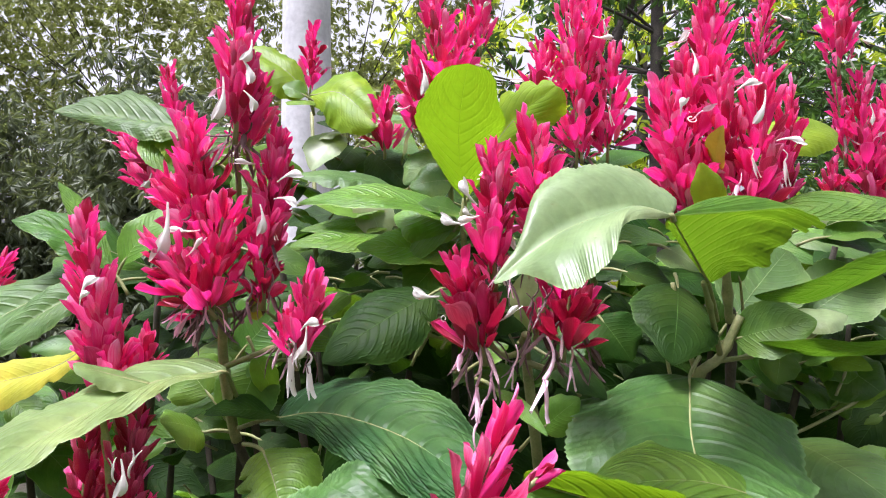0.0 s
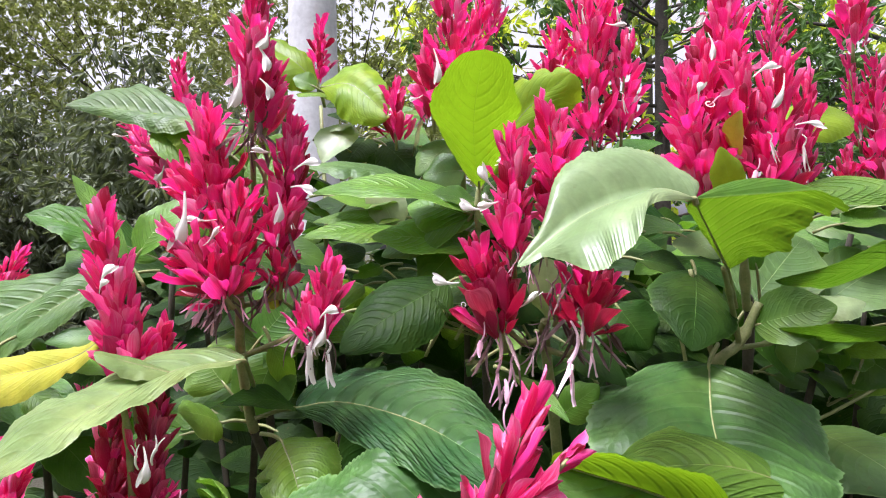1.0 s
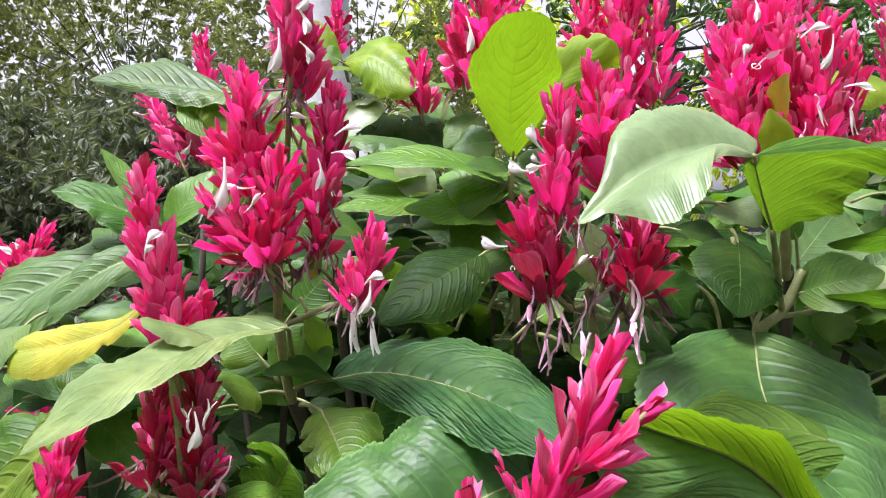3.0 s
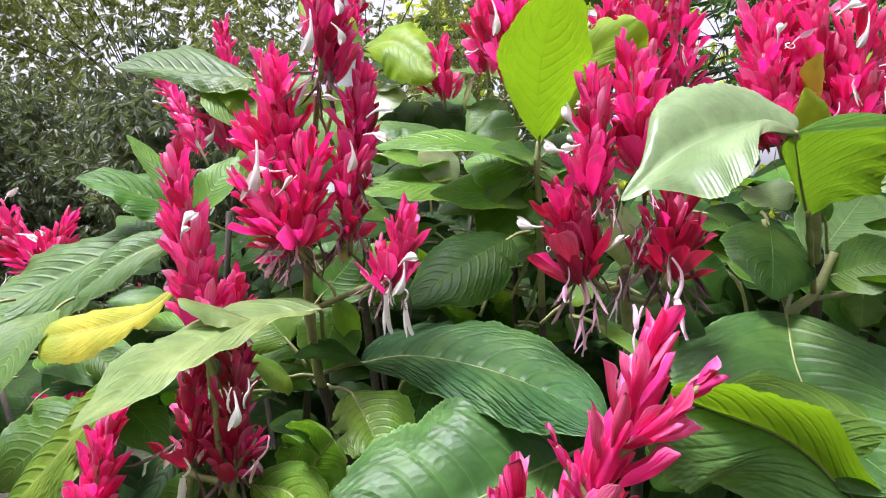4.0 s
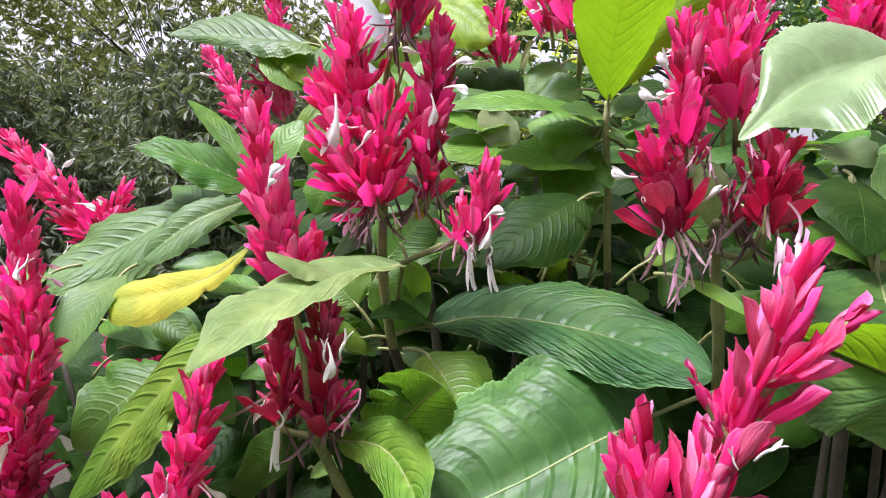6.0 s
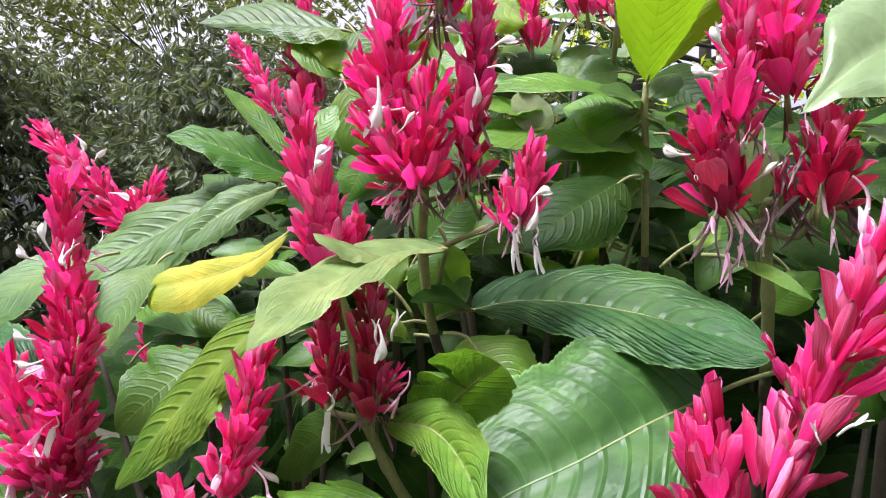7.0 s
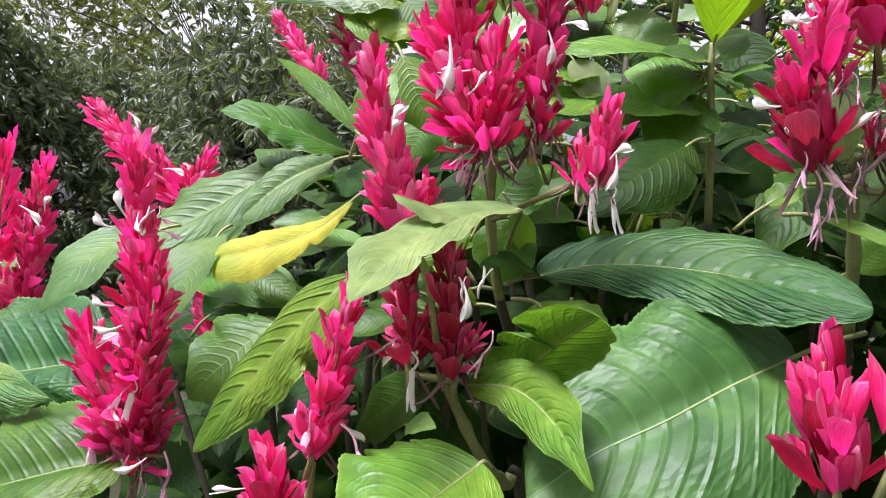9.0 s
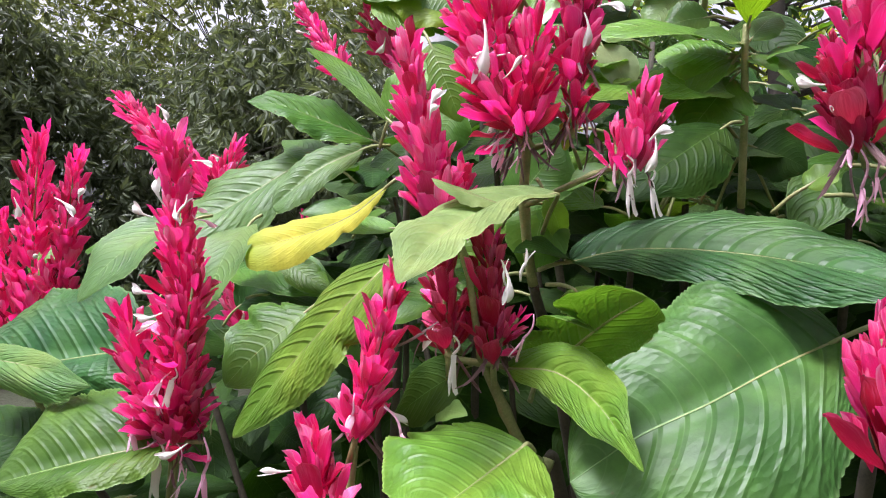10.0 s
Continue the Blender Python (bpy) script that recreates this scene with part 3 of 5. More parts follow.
    me.attributes.new("long", "FLOAT", "POINT").data.foreach_set("value", [size] * len(me.vertices))
    part("leaf", me, top, Matrix.Translation(base - top.location))


# ---- ground and surroundings ----
def ground():
    bm = bmesh.new()
    xs = [-300, -80, -30, -12, *[k * 0.5 - 8 for k in range(33)], 12, 30, 80, 300]
    ys = [-300, -80, -30, -10, *[k * 0.5 - 4 for k in range(41)], 24, 45, 100, 300]
    rows = [[bm.verts.new((x, y, 0.05 * noise.noise((x * 0.6, y * 0.6, 0)) - 0.02 if abs(x) < 20 and abs(y) < 30 else -0.02)) for x in xs] for y in ys]
    for a, b in zip(rows, rows[1:]):
        for j in range(len(xs) - 1):
            bm.faces.new((a[j], a[j + 1], b[j + 1], b[j]))
    tagged(new("ground", mesh_of("ground", bm, ground_material())), "grassy garden soil under the shrub", "ground", kind="structure")


def leaf_cloud(name, parent, mat, centres, size, seed, droop=0.4, per=12, wide=0.36):
    """Drooping whorls of pointed, folded leaves scattered round the given (place, radius) twig ends, joined into one crown."""
    g = np.random.default_rng(seed)
    c = np.array([p for p, _ in centres], float)
    r = np.array([q for _, q in centres], float)
    whorls, blades = max(1, round(per / 7)), 7
    k = len(c) * whorls
    d = g.normal(size=(k, 3))
    d /= np.linalg.norm(d, axis=1)[:, None]
    hub = np.repeat(c, whorls, 0) + d * (np.repeat(r, whorls) * g.random(k) ** 0.5)[:, None]
    axis = d * 0.6 + g.normal(size=(k, 3)) * 0.4
    axis[:, 2] -= droop * 0.8
    axis /= np.linalg.norm(axis, axis=1)[:, None]
    side = np.cross(axis, g.normal(size=(k, 3)))
    side /= np.linalg.norm(side, axis=1)[:, None]
    other = np.cross(axis, side)
    turn = (np.arange(blades)[None] * (2 * np.pi / blades) + g.random((k, 1)) * 6.3 + g.normal(size=(k, blades)) * 0.25)[..., None]
    out = np.cos(turn) * side[:, None] + np.sin(turn) * other[:, None]
    spread = (0.35 + 0.75 * g.random((k, blades)))[..., None]
    way = axis[:, None] * np.cos(spread) + out * np.sin(spread)
    across = np.cross(way, out)
    across /= np.linalg.norm(across, axis=2)[..., None]
    nrm = np.cross(across, way)
    long = (size * (0.6 + 0.8 * g.random((k, blades))))[..., None]
    at = hub[:, None] + way * long * 0.1
    def point(along, off, lift):
        return at + way * long * along + across * long * wide * off + nrm * long * lift
    v = np.stack([point(0, 0, 0), point(0.3, 0.42, 0.05), point(0.65, 0.36, 0.0), point(1.0, 0, -0.16), point(0.65, -0.36, 0.0), point(0.3, -0.42, 0.05), point(0.48, 0, -0.02)], 2)
    me = bpy.data.meshes.new(name)
    idx = np.arange(k * blades)[:, None] * 7
    me.from_pydata(v.reshape(-1, 3).tolist(), [], np.concatenate([idx + [0, 1, 6], idx + [1, 2, 6], idx + [2, 3, 6], idx + [3, 4, 6], idx + [4, 5, 6], idx + [5, 0, 6]]).tolist())
    me.materials.append(mat)
    return tagged(part(name, me, parent), kind="stuff")


def tree(label, foot, height, girth, lumps, bark, mat, leaf_size, seed, sprays=60, per=12, droop=0.4, spray_radius=0.22, wide=0.36, lean=(0, 0), bow=1.0, group="trees behind the shrub"):
    """A tapered trunk with limbs out to the lumps of its crown; each lump (place, radius) is filled with leaf sprays."""
    rg = random.Random(seed)
    top = tagged(new("tree"), label, "tree", group)
    top.location = foot
    peak = Vector((lean[0], lean[1], height))
    bm = bmesh.new()
    line = smooth_line([Vector((0, 0, -0.1)), peak * 0.35 + Vector((rg.uniform(-1, 1) * girth * bow, 0, 0)), peak * 0.7 + Vector((rg.uniform(-1, 1) * girth * bow, 0, 0)), peak], 5)
    tube(bm, line, girth * 0.55, girth * 0.2, 16)
    part("trunk", mesh_of("trunk", bm, bark), top)
    centres = []
    for place, radius in lumps:
        c = Vector(place) - Vector(foot)
        s = max(0.12, min(0.95, (c.z - radius * 0.6) / height))
        root = line[int(s * (len(line) - 1))]
        bm = bmesh.new()
        tube(bm, smooth_line([root, root.lerp(c, 0.5) + Vector((0, 0, 0.1 * radius)), c], 4), girth * 0.13, girth * 0.04, 6)
        for _ in range(int(sprays)):
            d = Vector((rg.gauss(0, 1), rg.gauss(0, 1), rg.gauss(0, 1))).normalized()
            e = c + d * radius * rg.random() ** 0.4
            centres.append((tuple(e), spray_radius * rg.uniform(0.6, 1.3)))
            if rg.random() < 0.25:
                tube(bm, [c.lerp(e, 0.1), c.lerp(e, 0.6) + Vector((0, 0, 0.04)), e], girth * 0.03, girth * 0.012, 4)
        part("limb", mesh_of("limb", bm, bark), top)
    leaf_cloud("crown", top, mat, centres, leaf_size, seed, droop, per, wide)
    return top


ground()


def lumps_in(seed, count, x, y, z, r):
    rg = random.Random(seed)
    return [((rg.uniform(*x), rg.uniform(*y), rg.uniform(*z)), rg.uniform(*r)) for _ in range(count)]


for k, (x0, x1, high) in enumerate(((-7.6, -4.0, 3.0), (-4.2, -1.1, 2.6))):
    tree("dense blue-green broadleaf tree with drooping leaves", ((x0 + x1) / 2, 6.3, 0), high * 0.8, 0.10, lumps_in(40 + k, 40, (x0, x1), (4.3, 6.0), (0.4, high), (0.45, 0.7)), bark_dark, foliage_blue, 0.088, 40 + k, 85, 21, 0.9, 0.2, 0.32)
for k, (x0, x1) in enumerate(((-10.5, -6.6), (-6.6, -3.2), (-3.2, 0.4))):
    tree("tall olive-green tree with thin foliage", ((x0 + x1) / 2, 9.6, 0), 3.6, 0.085, lumps_in(20 + k, 32, (x0, x1), (7.0, 10.0), (1.0, 5.4), (0.5, 0.9)), bark_dark, foliage_olive, 0.085, 20 + k, 80, 14, 0.5, 0.32, 0.4)
tree("pale smooth-barked tree with a whitish trunk", (-0.475, 2.2, 0), 5.5, 0.2, lumps_in(3, 14, (-2.0, 1.2), (2.2, 4.5), (4.6, 6.5), (0.6, 0.9)), bark_white, foliage_green, 0.12, 3, 40, 10, 0.4, 0.25, bow=0.0)
tree("dark-trunked tree with green leaves", (3.05, 9.0, 0), 8, 0.24, lumps_in(4, 54, (-0.2, 7.0), (8.0, 11.0), (2.4, 8.5), (0.6, 1.0)), bark_dark, foliage_green, 0.16, 4, 40, 10, 0.4, 0.3, bow=0.0)
tree("dark-trunked tree with leaning stem", (1.0, 10.5, 0), 8, 0.28, lumps_in(5, 18, (1.5, 6.0), (9.5, 12.0), (6.0, 9.0), (0.8, 1.2)), bark_dark, foliage_green, 0.16, 5, 40, 10, 0.4, 0.3, lean=(3.04, 0), bow=0.0)
tree("tree with leaves coloured sunlit yellow-green", (4.5, 15.0, 0), 9, 0.35, lumps_in(6, 32, (-1.0, 11.0), (13.0, 17.0), (1.0, 8.0), (1.0, 1.7)), bark_dark, foliage_lit, 0.24, 6, 50, 10, 0.4, 0.45)
tree("dense green tree beyond the shrub", (5.2, 6.6, 0), 6, 0.25, lumps_in(7, 36, (3.2, 8.0), (5.6, 7.8), (0.6, 5.0), (0.6, 0.9)), bark_dark, foliage_green, 0.11, 7, 60, 12, 0.4, 0.22)


# unseen trees added behind and beside the camera to block low sky light
tree("added green tree behind the camera, unseen", (0.5, -6.5, 0), 8, 0.3, lumps_in(8, 44, (-6, 6), (-7.0, -4.0), (0.7, 7.5), (1.0, 1.4)), bark_dark, foliage_green, 0.3, 8, 26, 10, 0.4, 0.5, 0.5)
tree("added green tree left of the camera, unseen", (-8.0, -1.0, 0), 6, 0.3, lumps_in(9, 22, (-9.5, -6.5), (-5, 4), (0.7, 5.0), (1.0, 1.4)), bark_dark, foliage_green, 0.3, 9, 26, 10, 0.4, 0.5, 0.5)
tree("added olive tree right of the camera, unseen", (8.0, -0.5, 0), 6, 0.3, lumps_in(10, 22, (6.5, 9.5), (-5, 4), (0.7, 5.0), (1.0, 1.4)), bark_dark, foliage_olive, 0.3, 10, 26, 10, 0.4, 0.5, 0.5)


# ---- the flowering shrub, stem by stem ----

b_left = branch("upright branch with a tall crimson spike and broad leaves", (-0.120, 0.850, 0.000), [(-0.212, 0.560, 1.101), (-0.230, 0.522, 1.143), (-0.254, 0.487, 1.221)], 0.0055)
twig(b_left, [(-0.255, 0.487, 1.219), (-0.264, 0.495, 1.298), (-0.280, 0.510, 1.331)], 0.003)
sp = spike(b_left, (-0.286, 0.550, 1.305), (-0.309, 0.545, 1.485), 0.051, n=1.25, flowers=0)
flower(sp, (-0.286, 0.497, 1.406), (-0.279, 0.497, 1.416), "fresh")
flower(sp, (-0.285, 0.497, 1.412), (-0.275, 0.502, 1.427), "fresh")
sp = spike(b_left, (-0.281, 0.490, 1.226), (-0.281, 0.512, 1.325), 0.038, flowers=0, loose=0.75, n=0.8, shade_share=0.8)
flower(sp, (-0.272, 0.460, 1.248), (-0.276, 0.450, 1.200), "ribbon")
sp = spike(b_left, (-0.246, 0.487, 1.222), (-0.246, 0.512, 1.337), 0.039, flowers=0, loose=0.7, n=0.8, shade_share=0.85)
flower(sp, (-0.233, 0.457, 1.298), (-0.234, 0.452, 1.273), "fresh")
flower(sp, (-0.214, 0.475, 1.259), (-0.231, 0.470, 1.225), "hang")
flower(sp, (-0.222, 0.447, 1.288), (-0.214, 0.442, 1.311), "bud")
flower(sp, (-0.232, 0.447, 1.285), (-0.232, 0.442, 1.305), "bud")
sp = spike(b_left, (-0.245, 0.487, 1.229), (-0.222, 0.480, 1.260), 0.026, flowers=0, loose=1.0, shade_share=0.6)
sp = spike(b_left, (-0.279, 0.530, 1.228), (-0.302, 0.550, 1.305), 0.034, n=0.9, flowers=0, loose=0.5, shade_share=0.85)
twig(b_left, [(-0.255, 0.487, 1.219), (-0.281, 0.490, 1.226), (-0.281, 0.495, 1.249)], 0.003)
twig(b_left, [(-0.254, 0.487, 1.219), (-0.246, 0.487, 1.222), (-0.246, 0.490, 1.250)], 0.003)
sp = spike(b_left, (-0.277, 0.580, 1.315), (-0.272, 0.580, 1.379), 0.044, flowers=0)
broad_leaf(b_left, [(-0.190, 0.550, 1.343), (-0.237, 0.520, 1.340), (-0.275, 0.440, 1.321), (-0.286, 0.350, 1.304)], (-0.026, 0.033, 0.015), (0.019, -0.027, -0.002), leaf_soft, prof=(0.5, 0.75), at=(-0.203, 0.620, 1.306), notch=2, seed=3, quilt=0.5, drip=0.3)
broad_leaf(b_left, [(-0.238, 0.517, 1.339), (-0.262, 0.502, 1.350), (-0.285, 0.486, 1.361)], (-0.008, 0.010, 0.004), (0.004, -0.012, -0.008), leaf_soft, prof=(0.4, 0.5), at=(-0.225, 0.522, 1.338), seed=23, quilt=0.5, nu=40, nv=10)
broad_leaf(b_left, [(-0.237, 0.500, 1.211), (-0.200, 0.475, 1.215), (-0.174, 0.430, 1.206), (-0.156, 0.370, 1.189)], (0.009, 0.014, 0.021), (-0.016, -0.006, -0.010), leaf_young, prof=(0.55, 0.75), at=(-0.252, 0.515, 1.209), seed=6, drip=0.5)
leaf(b_left, (-0.263, 0.495, 1.216), (-0.338, 0.520, 1.161), 0.050, (-0.2, -0.7, 0.7), leaf_dark, at=(-0.254, 0.487, 1.220))
broad_leaf(b_left, [(-0.223, 0.430, 1.179), (-0.252, 0.400, 1.169), (-0.283, 0.350, 1.166)], (-0.056, 0.038, 0.016), (0.037, -0.042, 0.002), leaf_young, prof=(0.45, 0.7), at=(-0.218, 0.440, 1.170), notch=2, seed=8)
broad_leaf(b_left, [(-0.213, 0.540, 1.189), (-0.171, 0.460, 1.250), (-0.148, 0.390, 1.285)], (-0.030, 0.028, 0.010), (0.020, -0.022, -0.009), leaf_mid, prof=(0.5, 0.4), at=(-0.220, 0.520, 1.177), notch=9, seed=7)

b_cluster = branch("upright branch carrying a dense cluster of crimson spikes", (-0.050, 0.950, 0.000), [(-0.203, 0.680, 1.201), (-0.215, 0.651, 1.261), (-0.219, 0.630, 1.338), (-0.213, 0.610, 1.396), (-0.216, 0.600, 1.403)], 0.0055)
twig(b_cluster, [(-0.213, 0.610, 1.385), (-0.236, 0.610, 1.438), (-0.240, 0.610, 1.470)], 0.003)
twig(b_cluster, [(-0.216, 0.620, 1.384), (-0.176, 0.600, 1.395), (-0.170, 0.600, 1.421)], 0.003)
sp = spike(b_cluster, (-0.215, 0.590, 1.401), (-0.199, 0.585, 1.505), 0.071, flowers=1, loose=0.9)
flower(sp, (-0.227, 0.570, 1.406), (-0.248, 0.560, 1.380), "hang")
flower(sp, (-0.220, 0.570, 1.411), (-0.213, 0.570, 1.381), "hang")
sp = spike(b_cluster, (-0.235, 0.620, 1.455), (-0.242, 0.600, 1.586), 0.068, n=1.2, flowers=1)
flower(sp, (-0.245, 0.562, 1.492), (-0.255, 0.557, 1.443), "fresh")
sp = spike(b_cluster, (-0.217, 0.580, 1.396), (-0.267, 0.570, 1.465), 0.062, flowers=1, loose=1.0, shade_share=0.3)
sp = spike(b_cluster, (-0.235, 0.620, 1.455), (-0.284, 0.620, 1.527), 0.058, flowers=0)
sp = spike(b_cluster, (-0.173, 0.600, 1.436), (-0.152, 0.590, 1.567), 0.049, n=1.1, flowers=1)
flower(sp, (-0.149, 0.567, 1.510), (-0.127, 0.567, 1.516), "fresh")
flower(sp, (-0.152, 0.567, 1.495), (-0.132, 0.562, 1.489), "fresh")
flower(sp, (-0.163, 0.562, 1.490), (-0.164, 0.562, 1.464), "fresh")
sp = spike(b_cluster, (-0.171, 0.600, 1.400), (-0.164, 0.600, 1.452), 0.048, flowers=1, loose=1.0, dead=5, shade_share=0.5)
flower(sp, (-0.169, 0.590, 1.436), (-0.157, 0.585, 1.389), "dead")
sp = spike(b_cluster, (-0.221, 0.585, 1.391), (-0.230, 0.580, 1.411), 0.031, flowers=0, loose=1.0, dead=9, shade_share=0.6)
flower(sp, (-0.224, 0.575, 1.404), (-0.241, 0.570, 1.374), "hang")
flower(sp, (-0.214, 0.570, 1.398), (-0.227, 0.565, 1.363), "hang")
flower(sp, (-0.217, 0.570, 1.401), (-0.233, 0.565, 1.367), "dead")
flower(sp, (-0.206, 0.575, 1.398), (-0.193, 0.570, 1.375), "hang")
flower(sp, (-0.183, 0.580, 1.425), (-0.178, 0.575, 1.380), "dead")
twig(b_cluster, [(-0.219, 0.630, 1.332), (-0.158, 0.580, 1.358), (-0.130, 0.560, 1.365)], 0.003)
sp = spike(b_cluster, (-0.128, 0.560, 1.355), (-0.113, 0.555, 1.432), 0.046, flowers=0, loose=0.3)
flower(sp, (-0.115, 0.532, 1.385), (-0.123, 0.527, 1.359), "fresh")
flower(sp, (-0.119, 0.545, 1.363), (-0.113, 0.540, 1.314), "ribbon")
flower(sp, (-0.134, 0.550, 1.372), (-0.133, 0.545, 1.314), "ribbon")
flower(sp, (-0.120, 0.532, 1.381), (-0.104, 0.527, 1.388), "fresh")
sp = spike(b_cluster, (-0.141, 0.565, 1.360), (-0.139, 0.570, 1.405), 0.028, flowers=0, dead=3)
broad_leaf(b_cluster, [(-0.174, 0.668, 1.271), (-0.132, 0.645, 1.283), (-0.088, 0.605, 1.288), (-0.034, 0.550, 1.286), (0.007, 0.490, 1.280), (0.032, 0.450, 1.274)], (0.014, 0.062, 0.034), (0.003, -0.053, -0.021), leaf_glossy, prof=(0.42, 0.6), at=(-0.208, 0.640, 1.268), notch=2, seed=4, quilt=0.2, wave=0.6)
broad_leaf(b_cluster, [(-0.177, 0.620, 1.252), (-0.157, 0.585, 1.236), (-0.132, 0.530, 1.212)], (-0.028, -0.015, -0.005), (0.037, 0.025, 0.010), leaf_young, prof=(0.55, 0.8), at=(-0.201, 0.635, 1.254), notch=4, seed=24)
leaf(b_cluster, (-0.243, 0.640, 1.264), (-0.268, 0.600, 1.287), 0.061, (0, -0.6, 0.8), leaf_young, at=(-0.218, 0.650, 1.262))
leaf(b_cluster, (-0.197, 0.680, 1.329), (-0.218, 0.660, 1.262), 0.066, (0.2, -0.9, 0.3), leaf_mid, at=(-0.215, 0.660, 1.332))
leaf(b_cluster, (-0.259, 0.700, 1.288), (-0.292, 0.720, 1.322), 0.070, (0, -0.9, 0.3), leaf_young)
leaf(b_cluster, (-0.228, 0.720, 1.335), (-0.175, 0.740, 1.398), 0.085, (0, -0.85, 0.5), leaf_mid)
leaf(b_cluster, (-0.212, 0.660, 1.533), (-0.227, 0.660, 1.563), 0.027, (0, -0.85, 0.5), leaf_young)
leaf(b_cluster, (-0.197, 0.660, 1.533), (-0.185, 0.660, 1.560), 0.027, (0, -0.85, 0.5), leaf_young)
leaf(b_cluster, (-0.174, 0.620, 1.389), (-0.184, 0.600, 1.403), 0.027, (0, -0.8, 0.5), leaf_yellow)
leaf(b_cluster, (-0.199, 0.700, 1.491), (-0.232, 0.720, 1.550), 0.044, (0, -0.85, 0.5), leaf_young)
leaf(b_cluster, (-0.214, 0.720, 1.525), (-0.184, 0.740, 1.572), 0.046, (0, -0.85, 0.5), leaf_young)

b_back_left = branch("slender branch with pink-red spikes and white flowers", (-0.250, 1.100, 0.000), [(-0.241, 0.750, 1.464), (-0.202, 0.620, 1.556)], 0.004)
sp = spike(b_back_left, (-0.190, 0.580, 1.567), (-0.182, 0.575, 1.692), 0.052, n=1.1, flowers=2)
flower(sp, (-0.194, 0.557, 1.602), (-0.200, 0.552, 1.565), "fresh")
flower(sp, (-0.167, 0.552, 1.633), (-0.174, 0.547, 1.614), "fresh")
flower(sp, (-0.177, 0.552, 1.618), (-0.168, 0.547, 1.594), "fresh")
flower(sp, (-0.176, 0.557, 1.590), (-0.168, 0.557, 1.572), "fresh")
sp = spike(b_back_left, (-0.185, 0.600, 1.550), (-0.171, 0.600, 1.618), 0.040, flowers=1)
sp = spike(b_back_left, (-0.195, 0.600, 1.553), (-0.197, 0.590, 1.575), 0.024, flowers=0, dead=8, loose=1.0)
sp = spike(b_back_left, (-0.417, 1.000, 1.612), (-0.436, 1.000, 1.744), 0.045, flowers=0)
sp = spike(b_back_left, (-0.533, 1.150, 1.555), (-0.634, 1.200, 1.714), 0.063, flowers=1)
sp = spike(b_back_left, (-0.392, 0.900, 1.525), (-0.428, 0.920, 1.629), 0.081, flowers=1)
flower(sp, (-0.391, 0.847, 1.552), (-0.403, 0.847, 1.534), "fresh")
broad_leaf(b_back_left, [(-0.346, 0.860, 1.616), (-0.419, 0.875, 1.626), (-0.490, 0.890, 1.638), (-0.555, 0.900, 1.646)], (-0.039, 0.062, 0.057), (0.044, -0.048, -0.029), leaf_grey, prof=(0.55, 0.8), seed=20, drip=0.3, quilt=0.2, wave=0.6)
broad_leaf(b_back_left, [(-0.298, 0.840, 1.564), (-0.353, 0.860, 1.605), (-0.419, 0.880, 1.632)], (0.009, 0.032, 0.023), (-0.017, -0.028, -0.028), leaf_backlit, prof=(0.5, 0.6), seed=21, quilt=0.4)
leaf(b_back_left, (-0.356, 0.680, 1.426), (-0.478, 0.780, 1.537), 0.023, (-0.2, -0.55, 0.8), leaf_lime, arch=0.05)
leaf(b_back_left, (-0.365, 0.720, 1.434), (-0.327, 0.750, 1.501), 0.046, (0, -0.85, 0.5), leaf_young)
leaf(b_back_left, (-0.405, 0.850, 1.601), (-0.325, 0.840, 1.549), 0.057, (0, -0.8, 0.5), leaf_young)

b_far_left = branch("upright branch with a stout crimson spike dropping white flowers", (-0.450, 0.900, 0.000), [(-0.596, 0.600, 1.005), (-0.582, 0.585, 1.087)], 0.005)
sp = spike(b_far_left, (-0.577, 0.580, 1.107), (-0.539, 0.565, 1.425), 0.060, n=1.1, loose=0.45, flowers=4)
flower(sp, (-0.551, 0.547, 1.342), (-0.564, 0.542, 1.355), "fresh")
flower(sp, (-0.535, 0.542, 1.351), (-0.539, 0.542, 1.375), "fresh")
flower(sp, (-0.524, 0.542, 1.341), (-0.510, 0.542, 1.360), "bud")
flower(sp, (-0.555, 0.542, 1.273), (-0.570, 0.537, 1.282), "fresh")
flower(sp, (-0.545, 0.537, 1.256), (-0.570, 0.537, 1.254), "fresh")
sp = spike(b_far_left, (-0.573, 0.575, 1.115), (-0.602, 0.560, 1.263), 0.066, n=0.85, flowers=1, loose=0.8)
flower(sp, (-0.540, 0.540, 1.205), (-0.558, 0.540, 1.162), "ribbon")
flower(sp, (-0.601, 0.555, 1.171), (-0.598, 0.550, 1.114), "hang")
flower(sp, (-0.533, 0.537, 1.134), (-0.560, 0.532, 1.125), "fresh")
sp = spike(b_far_left, (-0.569, 0.575, 1.109), (-0.518, 0.560, 1.308), 0.072, n=0.85, flowers=1, loose=0.7, shade_share=0.25)
flower(sp, (-0.530, 0.560, 1.130), (-0.534, 0.550, 1.064), "hang")
flower(sp, (-0.577, 0.560, 1.127), (-0.587, 0.550, 1.064), "ribbon")
flower(sp, (-0.551, 0.560, 1.099), (-0.566, 0.555, 1.067), "hang")
broad_leaf(b_far_left, [(-0.651, 0.660, 1.191), (-0.703, 0.670, 1.185), (-0.770, 0.680, 1.175), (-0.911, 0.700, 1.154)], (-0.032, 0.069, 0.084), (0.105, -0.061, -0.017), leaf_glossy, prof=(0.45, 0.5), seed=31, quilt=2.2, wave=0.6)
